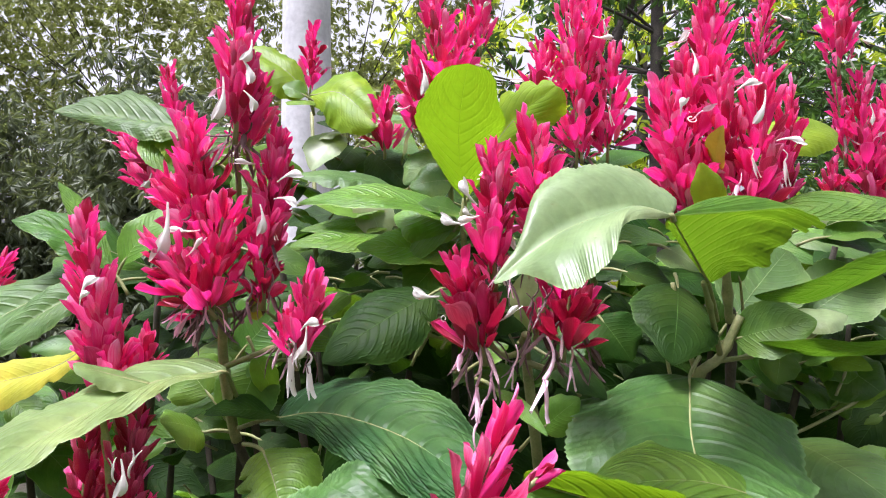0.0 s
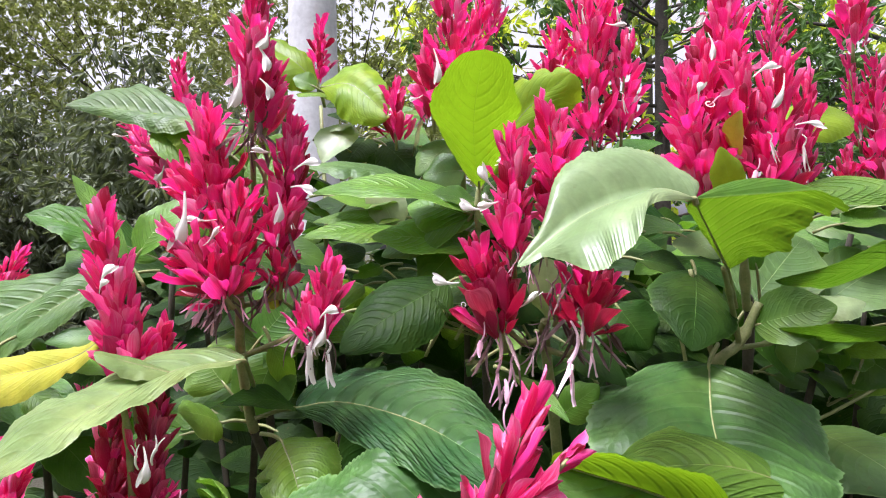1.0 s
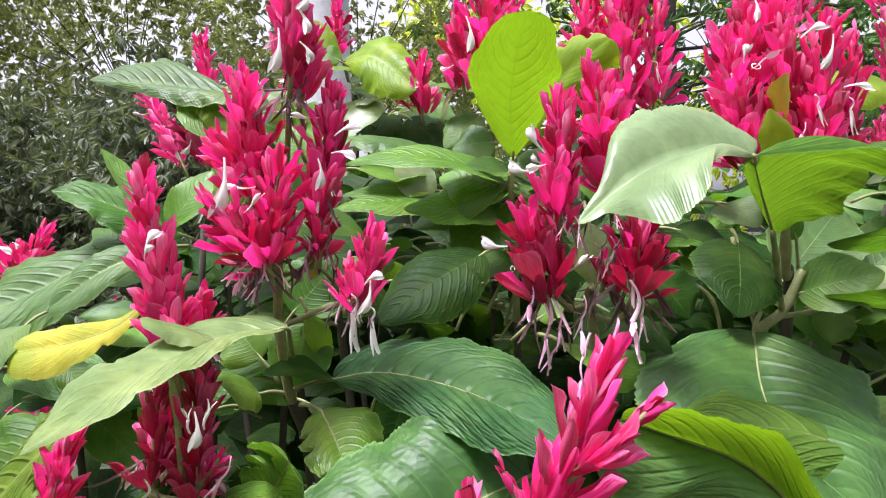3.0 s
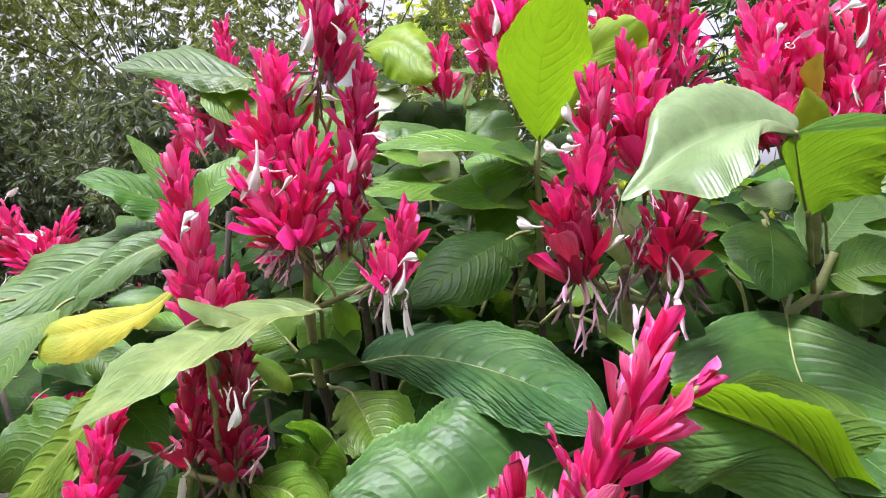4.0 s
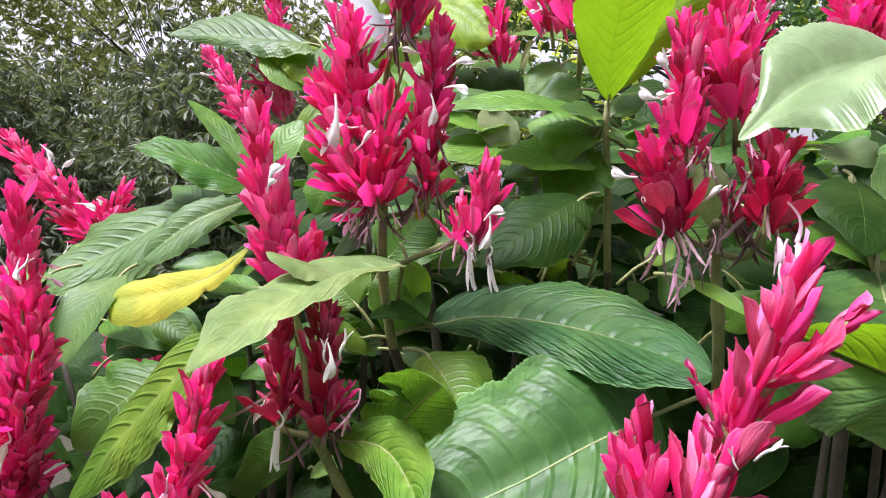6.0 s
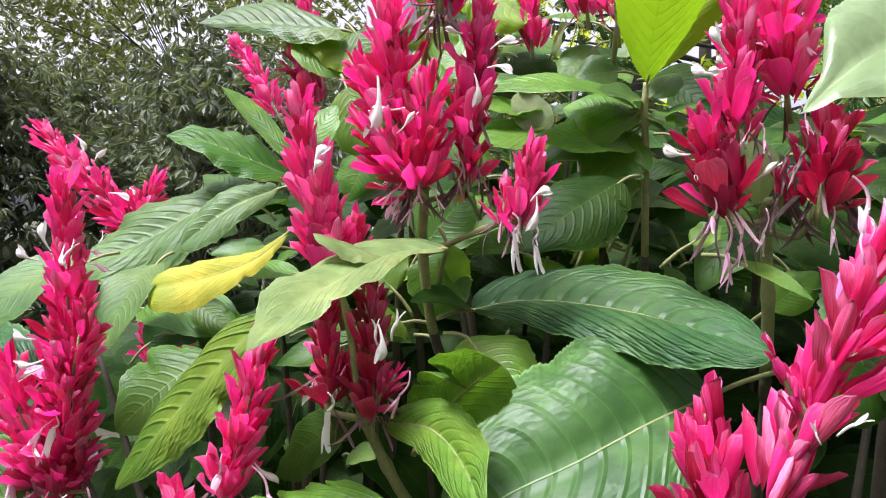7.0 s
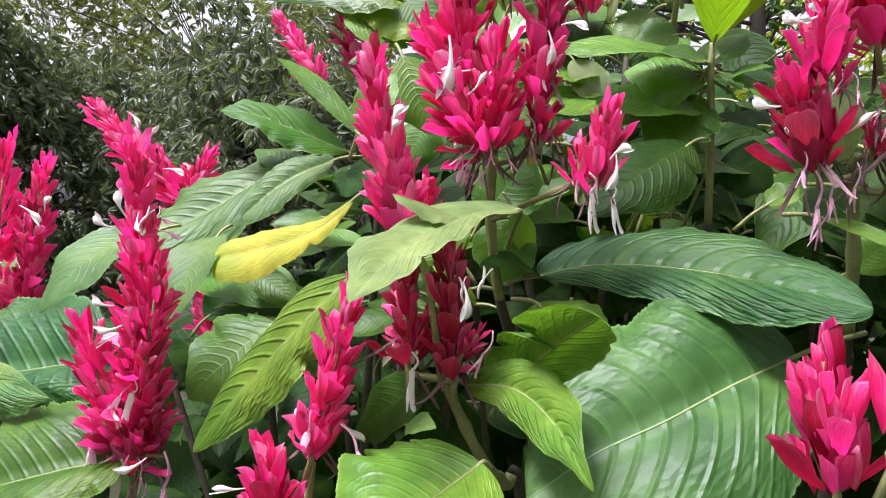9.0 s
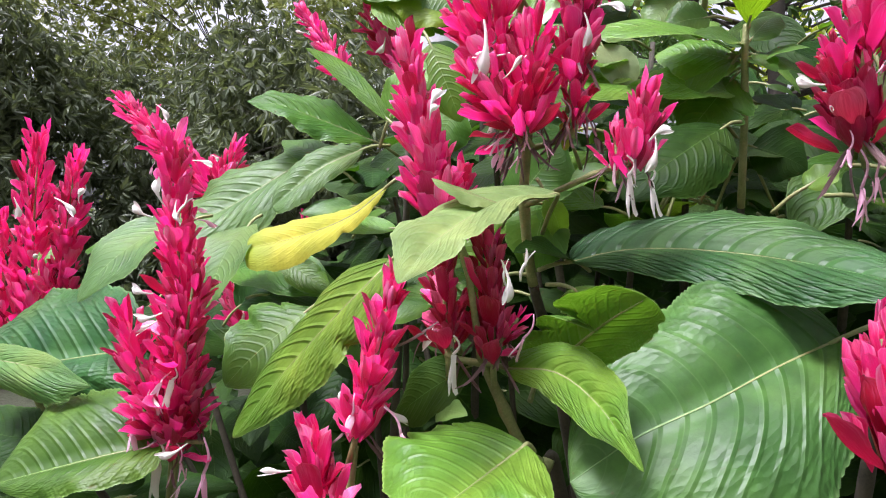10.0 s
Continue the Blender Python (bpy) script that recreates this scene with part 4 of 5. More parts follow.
broad_leaf(b_far_left, [(-0.890, 0.640, 1.185), (-0.805, 0.620, 1.193), (-0.723, 0.595, 1.189), (-0.653, 0.575, 1.177)], (0.012, 0.012, 0.014), (0.054, -0.033, -0.028), leaf_grey, prof=(0.6, 0.95), seed=32, quilt=0.4, wave=0.5, drip=0.3)
broad_leaf(b_far_left, [(-0.576, 0.560, 1.122), (-0.613, 0.550, 1.119), (-0.655, 0.540, 1.112), (-0.731, 0.530, 1.096)], (-0.043, 0.058, 0.050), (0.036, -0.032, -0.010), leaf_mid, prof=(0.5, 0.6), seed=33, quilt=1.4, wave=0.7)
leaf(b_far_left, (-0.560, 0.760, 1.320), (-0.571, 0.660, 1.237), 0.076, (-0.2, -0.8, 0.6), leaf_grey, arch=0.1)
leaf(b_far_left, (-0.619, 0.720, 1.328), (-0.696, 0.620, 1.257), 0.090, (-0.2, -0.7, 0.7), leaf_grey, arch=0.12)
leaf(b_far_left, (-0.454, 0.660, 1.231), (-0.532, 0.610, 1.165), 0.108, (-0.1, -0.8, 0.6), leaf_mid, notch=3, arch=0.06)
broad_leaf(b_far_left, [(-0.315, 0.470, 1.304), (-0.355, 0.485, 1.270), (-0.400, 0.505, 1.230), (-0.447, 0.525, 1.185), (-0.490, 0.540, 1.138)], (-0.038, 0.058, 0.005), (0.031, -0.042, -0.007), leaf_young, prof=(0.5, 0.65), notch=2, seed=13, wave=0.7, quilt=0.4)
leaf(b_far_left, (-0.643, 0.600, 1.048), (-0.532, 0.620, 1.052), 0.044, (0, -0.45, 0.9), leaf_dark)
leaf(b_far_left, (-0.516, 0.750, 1.277), (-0.445, 0.720, 1.238), 0.039, (0, -0.7, 0.7), leaf_mid, notch=2)
leaf(b_far_left, (-0.353, 0.660, 1.314), (-0.420, 0.680, 1.313), 0.027, (0, -0.6, 0.8), leaf_young)
broad_leaf(b_far_left, [(-0.352, 0.640, 1.360), (-0.399, 0.660, 1.330), (-0.466, 0.685, 1.309), (-0.536, 0.700, 1.297)], (-0.007, 0.019, 0.019), (-0.002, -0.021, -0.027), leaf_yellow, prof=(0.9, 0.28), notch=2, seed=12, quilt=0.15, wave=0.7)
broad_leaf(b_far_left, [(-0.514, 0.920, 1.416), (-0.567, 0.880, 1.381), (-0.630, 0.850, 1.342), (-0.692, 0.820, 1.316)], (-0.059, 0.031, 0.027), (0.005, -0.059, -0.059), leaf_grey, prof=(0.5, 0.6), seed=14)
broad_leaf(b_far_left, [(-0.418, 0.800, 1.407), (-0.468, 0.770, 1.384), (-0.518, 0.740, 1.342)], (-0.013, 0.012, 0.024), (0.006, -0.028, -0.024), leaf_grey, prof=(0.5, 0.5), notch=2, seed=15, wave=0.6)
broad_leaf(b_far_left, [(-0.433, 0.920, 1.425), (-0.504, 0.900, 1.459), (-0.557, 0.890, 1.481), (-0.605, 0.885, 1.490)], (-0.016, 0.028, 0.042), (-0.002, -0.042, -0.018), leaf_mid, prof=(0.6, 0.95), seed=16)
leaf(b_far_left, (-0.482, 0.900, 1.387), (-0.583, 0.950, 1.441), 0.058, (0, -0.45, 0.9), leaf_mid)
leaf(b_far_left, (-0.605, 0.800, 1.209), (-0.541, 0.850, 1.257), 0.066, (0, -0.85, 0.5), leaf_dark)

b_outer = branch("leaning branch with pale-tipped pink-red spikes", (-0.750, 1.150, 0.000), [(-0.948, 0.850, 1.075), (-0.928, 0.820, 1.169)], 0.005)
sp = spike(b_outer, (-0.916, 0.800, 1.166), (-0.846, 0.780, 1.465), 0.095, n=1.2, flowers=2, loose=0.8)
flower(sp, (-0.805, 0.740, 1.368), (-0.781, 0.740, 1.345), "fresh")
flower(sp, (-0.861, 0.740, 1.371), (-0.860, 0.740, 1.346), "fresh")
sp = spike(b_outer, (-0.865, 0.800, 1.221), (-0.795, 0.780, 1.433), 0.060, flowers=1)
flower(sp, (-0.779, 0.750, 1.359), (-0.769, 0.750, 1.376), "fresh")
sp = spike(b_outer, (-0.946, 0.800, 1.174), (-0.924, 0.780, 1.358), 0.085, flowers=1)
sp = spike(b_outer, (-1.039, 0.820, 1.171), (-0.992, 0.800, 1.415), 0.094, flowers=1)
twig(b_outer, [(-0.948, 0.850, 1.075), (-0.748, 0.930, 1.246), (-0.696, 0.940, 1.357)], 0.003)
sp = spike(b_outer, (-0.685, 0.930, 1.361), (-0.849, 0.950, 1.530), 0.097, n=1.2, flowers=2)
flower(sp, (-0.766, 0.920, 1.502), (-0.750, 0.920, 1.479), "fresh")
flower(sp, (-0.673, 0.900, 1.419), (-0.665, 0.900, 1.410), "fresh")
flower(sp, (-0.705, 0.900, 1.413), (-0.675, 0.900, 1.403), "fresh")
flower(sp, (-0.699, 0.860, 1.335), (-0.688, 0.860, 1.359), "bud")
sp = spike(b_outer, (-0.685, 0.930, 1.361), (-0.650, 0.950, 1.450), 0.059, flowers=0)
sp = spike(b_outer, (-0.665, 0.950, 1.131), (-0.705, 0.970, 1.220), 0.060, flowers=0)
sp = spike(b_outer, (-0.644, 0.970, 1.153), (-0.667, 1.000, 1.209), 0.044, flowers=0)
sp = spike(b_outer, (-0.664, 0.950, 1.156), (-0.652, 0.950, 1.226), 0.076, flowers=1)
sp = spike(b_outer, (-0.564, 0.970, 1.149), (-0.579, 0.980, 1.228), 0.048, flowers=0)
sp = spike(b_outer, (-0.577, 1.000, 1.278), (-0.575, 1.000, 1.324), 0.045, flowers=0)
leaf(b_outer, (-0.916, 0.850, 1.246), (-0.979, 0.900, 1.303), 0.047, (0, -0.85, 0.5), leaf_young)
leaf(b_outer, (-0.832, 0.950, 1.301), (-0.971, 1.000, 1.283), 0.070, (0, -0.45, 0.9), leaf_mid)

b_low = branch("short branch with two young crimson spikes", (-0.300, 0.750, 0.000), [(-0.364, 0.460, 1.093), (-0.348, 0.450, 1.169)], 0.0042)
sp = spike(b_low, (-0.345, 0.440, 1.176), (-0.304, 0.430, 1.302), 0.038, n=1.2, flowers=1)
flower(sp, (-0.344, 0.440, 1.205), (-0.350, 0.435, 1.216), "fresh")
flower(sp, (-0.340, 0.440, 1.207), (-0.336, 0.440, 1.215), "bud")
flower(sp, (-0.319, 0.430, 1.206), (-0.297, 0.420, 1.172), "hang")
sp = spike(b_low, (-0.361, 0.410, 1.102), (-0.370, 0.415, 1.204), 0.048, flowers=1, loose=0.8)

b_front = branch("low branch with large glossy pink-crimson spikes", (0.000, 0.620, 0.000), [(-0.017, 0.330, 1.193), (-0.027, 0.320, 1.234)], 0.0045)
sp = spike(b_front, (-0.024, 0.320, 1.234), (0.039, 0.335, 1.371), 0.041, n=0.8, flowers=0, loose=0.2, big=1.12, plump=0.85)
flower(sp, (-0.002, 0.305, 1.273), (0.010, 0.300, 1.284), "bud")
flower(sp, (-0.011, 0.300, 1.271), (-0.015, 0.300, 1.282), "bud")
flower(sp, (0.017, 0.320, 1.347), (0.019, 0.325, 1.374), "hang")
flower(sp, (0.071, 0.430, 1.390), (0.059, 0.380, 1.346), "hang")
sp = spike(b_front, (0.016, 0.325, 1.303), (0.055, 0.325, 1.339), 0.017, n=0.45, flowers=0, loose=0, plump=1.1)
sp = spike(b_front, (-0.010, 0.320, 1.280), (-0.025, 0.318, 1.310), 0.017, n=0.45, flowers=0, loose=0, plump=1.1)
sp = spike(b_front, (-0.039, 0.345, 1.201), (-0.046, 0.350, 1.282), 0.047, n=1.1, flowers=0, loose=0.35, big=1.12, plump=0.8)
flower(sp, (-0.028, 0.335, 1.261), (-0.030, 0.335, 1.275), "bud")
leaf(b_front, (0.103, 0.460, 1.262), (0.064, 0.450, 1.228), 0.049, (0, -0.85, 0.5), leaf_dark, at=(0.136, 0.500, 1.265))
broad_leaf(b_front, [(0.234, 0.425, 1.199), (0.178, 0.412, 1.237), (0.149, 0.405, 1.265), (0.125, 0.398, 1.282), (0.100, 0.388, 1.294), (0.075, 0.376, 1.305), (0.046, 0.360, 1.319)], (-0.015, -0.031, 0.037), (-0.013, -0.003, 0.002), leaf_lime, prof=(0.9, 0.5), seed=11, quilt=0.1, wave=0.5, drip=0.3)
broad_leaf(b_front, [(0.235, 0.428, 1.196), (0.179, 0.415, 1.235), (0.150, 0.408, 1.262), (0.126, 0.401, 1.280), (0.101, 0.391, 1.292), (0.076, 0.379, 1.303), (0.046, 0.363, 1.316)], (-0.065, -0.054, 0.008), (-0.008, -0.001, 0.013), leaf_grey, prof=(0.5, 0.5), seed=19, quilt=2.5, wave=0.6)

b_middle = branch("branch with crimson spikes and drying brown flower stalks", (0.120, 0.850, 0.000), [(0.098, 0.620, 1.195), (0.084, 0.580, 1.284), (0.073, 0.560, 1.360), (0.072, 0.550, 1.376)], 0.0055)
twig(b_middle, [(0.073, 0.560, 1.350), (0.095, 0.550, 1.347), (0.107, 0.540, 1.375)], 0.003)
twig(b_middle, [(0.073, 0.560, 1.360), (0.052, 0.545, 1.358), (0.034, 0.540, 1.377)], 0.003)
sp = spike(b_middle, (0.041, 0.545, 1.437), (0.043, 0.535, 1.541), 0.048, n=1.15, flowers=1)
flower(sp, (0.028, 0.517, 1.486), (0.016, 0.512, 1.506), "fresh")
flower(sp, (0.025, 0.512, 1.477), (0.017, 0.507, 1.483), "fresh")
flower(sp, (0.018, 0.512, 1.471), (-0.001, 0.507, 1.477), "fresh")
sp = spike(b_middle, (0.090, 0.560, 1.456), (0.075, 0.550, 1.569), 0.059, n=1.1, flowers=2, loose=0.6)
sp = spike(b_middle, (0.045, 0.545, 1.421), (0.042, 0.540, 1.469), 0.039, flowers=0, dead=3)
sp = spike(b_middle, (0.032, 0.530, 1.366), (0.008, 0.525, 1.452), 0.068, n=1.15, flowers=1, loose=0.6, dead=6, shade_share=0.65)
flower(sp, (0.003, 0.507, 1.395), (-0.002, 0.502, 1.394), "curl")
flower(sp, (-0.003, 0.507, 1.412), (-0.023, 0.502, 1.418), "fresh")
flower(sp, (0.027, 0.520, 1.365), (0.027, 0.515, 1.311), "hang")
flower(sp, (0.040, 0.530, 1.341), (0.027, 0.525, 1.305), "hang")
flower(sp, (0.052, 0.520, 1.435), (0.056, 0.515, 1.409), "hang")
flower(sp, (0.045, 0.520, 1.435), (0.038, 0.520, 1.416), "hang")
sp = spike(b_middle, (0.103, 0.535, 1.367), (0.110, 0.530, 1.446), 0.071, flowers=0, loose=0.9, dead=7, shade_share=0.9)
flower(sp, (0.080, 0.515, 1.430), (0.087, 0.510, 1.425), "hang")
flower(sp, (0.102, 0.520, 1.376), (0.106, 0.515, 1.332), "hang")
flower(sp, (0.080, 0.520, 1.448), (0.088, 0.515, 1.423), "hang")
flower(sp, (0.099, 0.525, 1.448), (0.111, 0.520, 1.425), "hang")
sp = spike(b_middle, (0.081, 0.550, 1.375), (0.084, 0.550, 1.404), 0.025, flowers=0, dead=9, loose=1.0)
flower(sp, (0.077, 0.530, 1.426), (0.072, 0.525, 1.394), "dead")
flower(sp, (0.083, 0.530, 1.419), (0.078, 0.525, 1.381), "dead")
flower(sp, (0.088, 0.530, 1.428), (0.082, 0.525, 1.390), "dead")
flower(sp, (0.070, 0.530, 1.413), (0.074, 0.525, 1.377), "dead")
flower(sp, (0.061, 0.530, 1.370), (0.055, 0.525, 1.332), "hang")
flower(sp, (0.037, 0.525, 1.366), (0.041, 0.520, 1.324), "hang")
leaf(b_middle, (0.081, 0.600, 1.429), (0.086, 0.600, 1.370), 0.037, (0, -0.85, 0.5), leaf_pale)
leaf(b_middle, (0.098, 0.620, 1.348), (0.151, 0.580, 1.313), 0.040, (0.3, -0.8, 0.5), leaf_dark, arch=0.05)
leaf(b_middle, (0.094, 0.600, 1.279), (0.125, 0.580, 1.313), 0.037, (0, -0.8, 0.6), leaf_young)
leaf(b_middle, (0.047, 0.550, 1.327), (0.083, 0.500, 1.303), 0.015, (0, -0.7, 0.7), leaf_young)
leaf(b_middle, (0.122, 0.660, 1.321), (0.089, 0.680, 1.347), 0.066, (0, -0.85, 0.5), leaf_dark)
leaf(b_middle, (0.173, 0.700, 1.375), (0.204, 0.680, 1.329), 0.074, (0, -0.85, 0.5), leaf_dark)
leaf(b_middle, (0.038, 0.640, 1.336), (0.066, 0.640, 1.353), 0.034, (0, -0.45, 0.9), leaf_young)
broad_leaf(b_middle, [(0.015, 0.520, 1.225), (-0.039, 0.495, 1.211), (-0.093, 0.470, 1.193), (-0.146, 0.455, 1.174), (-0.194, 0.440, 1.148)], (-0.002, 0.069, 0.070), (0.018, -0.071, -0.059), leaf_sheen, prof=(0.5, 0.48), at=(0.115, 0.620, 1.218), notch=1, seed=5, wave=0.6)

b_shoot = branch("leafy green shoot with a bright upright leaf", (0.100, 1.050, 0.000), [(0.036, 0.820, 1.274), (0.028, 0.775, 1.418), (0.024, 0.760, 1.480), (0.026, 0.760, 1.511)], 0.0045)
leaf(b_shoot, (0.026, 0.755, 1.510), (0.022, 0.570, 1.613), 0.088, (-0.12, -0.95, -0.25), leaf_lime, arch=-0.03, sway=0.04, prof=(0.8, 0.42), at=(0.026, 0.760, 1.498))
broad_leaf(b_shoot, [(0.033, 0.765, 1.521), (0.074, 0.740, 1.591), (0.125, 0.700, 1.631)], (-0.020, 0.027, 0.030), (0.041, -0.023, -0.000), leaf_backlit, prof=(0.55, 0.6), at=(0.029, 0.765, 1.507), notch=5, seed=22, quilt=0.5)
leaf(b_shoot, (0.019, 0.770, 1.481), (-0.168, 0.735, 1.509), 0.084, (0, -0.42, 0.9), leaf_young, arch=0.11, at=(0.026, 0.770, 1.478))
leaf(b_shoot, (0.011, 0.775, 1.478), (-0.094, 0.770, 1.432), 0.076, (-0.1, -0.6, 0.8), leaf_mid, at=(0.025, 0.770, 1.480))
leaf(b_shoot, (0.018, 0.780, 1.458), (-0.044, 0.750, 1.392), 0.085, (-0.2, -0.8, 0.5), leaf_mid, notch=5, arch=0.05)
leaf(b_shoot, (-0.012, 0.710, 1.400), (-0.124, 0.650, 1.335), 0.088, (-0.2, -0.8, 0.5), leaf_dark, arch=0.05, notch=1)
leaf(b_shoot, (-0.113, 0.880, 1.526), (-0.080, 0.864, 1.455), 0.058, (0.2, -0.7, 0.7), leaf_pale, arch=0.05)
leaf(b_shoot, (-0.172, 0.860, 1.511), (-0.099, 0.860, 1.493), 0.054, (0, -0.45, 0.9), leaf_young)
leaf(b_shoot, (-0.065, 0.860, 1.462), (-0.195, 0.800, 1.456), 0.070, (0, -0.45, 0.9), leaf_young)
leaf(b_shoot, (-0.074, 0.880, 1.482), (-0.195, 0.860, 1.478), 0.054, (0, -0.45, 0.9), leaf_young)
leaf(b_shoot, (-0.069, 0.920, 1.537), (-0.208, 0.880, 1.557), 0.080, (0, -0.42, 0.9), leaf_grey, notch=3)
leaf(b_shoot, (0.025, 0.770, 1.492), (-0.033, 0.750, 1.504), 0.041, (0, -0.6, 0.8), leaf_mid, notch=3)
leaf(b_shoot, (0.032, 0.770, 1.495), (0.072, 0.800, 1.529), 0.042, (0, -0.45, 0.9), leaf_mid)
leaf(b_shoot, (0.012, 0.850, 1.542), (-0.045, 0.850, 1.534), 0.061, (0, -0.85, 0.5), leaf_mid)
leaf(b_shoot, (-0.003, 0.920, 1.591), (-0.056, 0.900, 1.543), 0.057, (0, -0.8, 0.5), leaf_grey)
leaf(b_shoot, (0.032, 0.780, 1.479), (0.050, 0.740, 1.457), 0.031, (0, -0.45, 0.9), leaf_mid)
leaf(b_shoot, (0.036, 0.780, 1.472), (0.085, 0.750, 1.481), 0.034, (0, -0.45, 0.9), leaf_mid)
leaf(b_shoot, (0.016, 0.770, 1.440), (-0.102, 0.750, 1.455), 0.075, (0, -0.6, 0.8), leaf_young)
leaf(b_shoot, (0.022, 0.770, 1.473), (-0.062, 0.800, 1.495), 0.084, (0, -0.7, 0.7), leaf_young)
leaf(b_shoot, (0.037, 0.780, 1.431), (0.105, 0.800, 1.409), 0.049, (0, -0.45, 0.9), leaf_dark)
leaf(b_shoot, (0.034, 0.770, 1.481), (0.083, 0.760, 1.458), 0.041, (0, -0.45, 0.9), leaf_mid)
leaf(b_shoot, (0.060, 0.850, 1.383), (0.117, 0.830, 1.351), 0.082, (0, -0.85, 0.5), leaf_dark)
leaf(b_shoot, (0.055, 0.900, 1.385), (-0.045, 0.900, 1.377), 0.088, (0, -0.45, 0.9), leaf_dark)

twig(b_shoot, [(0.030, 0.860, 1.417), (0.069, 0.880, 1.370), (0.115, 0.920, 1.292)], 0.0024)
twig(b_shoot, [(-0.060, 0.860, 1.356), (-0.016, 0.870, 1.391), (0.026, 0.860, 1.403)], 0.0024)
twig(b_shoot, [(0.026, 0.900, 1.292), (0.040, 0.880, 1.344), (0.044, 0.840, 1.376)], 0.0024)
twig(b_shoot, [(0.122, 0.950, 1.389), (0.143, 0.950, 1.340), (0.161, 0.970, 1.282)], 0.0024)
twig(b_shoot, [(-0.038, 0.950, 1.290), (-0.013, 0.930, 1.339), (0.009, 0.920, 1.393)], 0.0024)
twig(b_shoot, [(-0.039, 0.900, 1.314), (-0.011, 0.900, 1.361), (0.022, 0.880, 1.398)], 0.0024)
twig(b_shoot, [(-0.059, 0.880, 1.351), (-0.020, 0.900, 1.328), (0.038, 0.920, 1.307)], 0.0024)
twig(b_shoot, [(-0.002, 0.850, 1.315), (0.018, 0.860, 1.355), (0.030, 0.820, 1.393)], 0.0024)
twig(b_shoot, [(-0.043, 0.860, 1.291), (-0.014, 0.880, 1.358), (0.004, 0.900, 1.389)], 0.0024)
twig(b_shoot, [(-0.053, 0.880, 1.355), (-0.001, 0.900, 1.329), (0.029, 0.920, 1.314)], 0.0024)

b_back = branch("leafy branch with light green leaves and a slim red spike", (-0.100, 1.350, 0.000), [(-0.241, 1.200, 1.473), (-0.270, 1.300, 1.730)], 0.005)
sp = spike(b_back, (-0.294, 1.400, 1.808), (-0.289, 1.400, 1.955), 0.065, flowers=2)
broad_leaf(b_back, [(-0.210, 1.000, 1.693), (-0.157, 0.970, 1.689), (-0.095, 0.930, 1.631)], (0.007, 0.037, 0.050), (-0.028, -0.013, -0.039), leaf_backlit, prof=(0.6, 0.6), at=(-0.208, 1.020, 1.666), seed=18, quilt=0.3)
broad_leaf(b_back, [(-0.215, 1.000, 1.696), (-0.252, 1.000, 1.735), (-0.319, 1.030, 1.778)], (0.010, 0.024, 0.023), (-0.007, -0.036, -0.039), leaf_backlit, prof=(0.6, 0.5), at=(-0.208, 1.020, 1.666), seed=17, quilt=0.3)
leaf(b_back, (-0.214, 0.980, 1.688), (-0.249, 0.980, 1.705), 0.035, (0, -0.85, 0.5), leaf_young)
leaf(b_back, (-0.209, 1.000, 1.684), (-0.233, 0.950, 1.668), 0.044, (0, -0.45, 0.9), leaf_young)
leaf(b_back, (-0.165, 1.000, 1.634), (-0.199, 0.950, 1.570), 0.065, (0, -0.7, 0.7), leaf_pale)
leaf(b_back, (-0.200, 1.000, 1.625), (-0.153, 0.980, 1.631), 0.035, (0, -0.45, 0.9), leaf_pale)
leaf(b_back, (-0.142, 1.100, 1.677), (-0.051, 1.050, 1.634), 0.077, (0, -0.45, 0.9), leaf_mid)
leaf(b_back, (-0.142, 1.100, 1.658), (-0.210, 1.050, 1.662), 0.067, (0, -0.45, 0.9), leaf_dark)
leaf(b_back, (-0.126, 1.050, 1.629), (-0.039, 1.000, 1.603), 0.073, (0, -0.6, 0.8), leaf_mid)
leaf(b_back, (-0.145, 1.050, 1.620), (-0.174, 1.000, 1.567), 0.073, (0, -0.6, 0.8), leaf_dark)
leaf(b_back, (-0.111, 1.000, 1.603), (-0.054, 0.950, 1.544), 0.070, (0, -0.85, 0.5), leaf_dark)
leaf(b_back, (-0.063, 1.100, 1.648), (-0.128, 1.150, 1.683), 0.050, (0, -0.45, 0.9), leaf_young)
leaf(b_back, (-0.075, 1.000, 1.576), (-0.147, 1.000, 1.549), 0.071, (0, -0.85, 0.5), leaf_dark)
leaf(b_back, (-0.148, 1.150, 1.708), (-0.220, 1.100, 1.687), 0.080, (0, -0.45, 0.9), leaf_dark)
leaf(b_back, (-0.239, 0.800, 1.580), (-0.275, 0.800, 1.601), 0.036, (0, -0.85, 0.5), leaf_young)
leaf(b_back, (-0.239, 0.800, 1.565), (-0.218, 0.800, 1.537), 0.036, (0, -0.85, 0.5), leaf_young)

b_back_mid = branch("tall branch with dense pink-red spikes", (0.050, 1.250, 0.000), [(0.014, 0.950, 1.468), (0.008, 0.830, 1.592)], 0.005)
sp = spike(b_back_mid, (0.004, 0.810, 1.596), (-0.010, 0.800, 1.794), 0.101, n=1.2, flowers=2)
flower(sp, (-0.027, 0.757, 1.677), (-0.025, 0.752, 1.636), "fresh")
sp = spike(b_back_mid, (0.012, 0.830, 1.644), (0.038, 0.830, 1.759), 0.067, flowers=3)
sp = spike(b_back_mid, (-0.029, 0.820, 1.605), (-0.036, 0.820, 1.708), 0.062, flowers=1)
sp = spike(b_back_mid, (0.059, 1.000, 1.773), (0.059, 1.000, 1.880), 0.049, flowers=1)
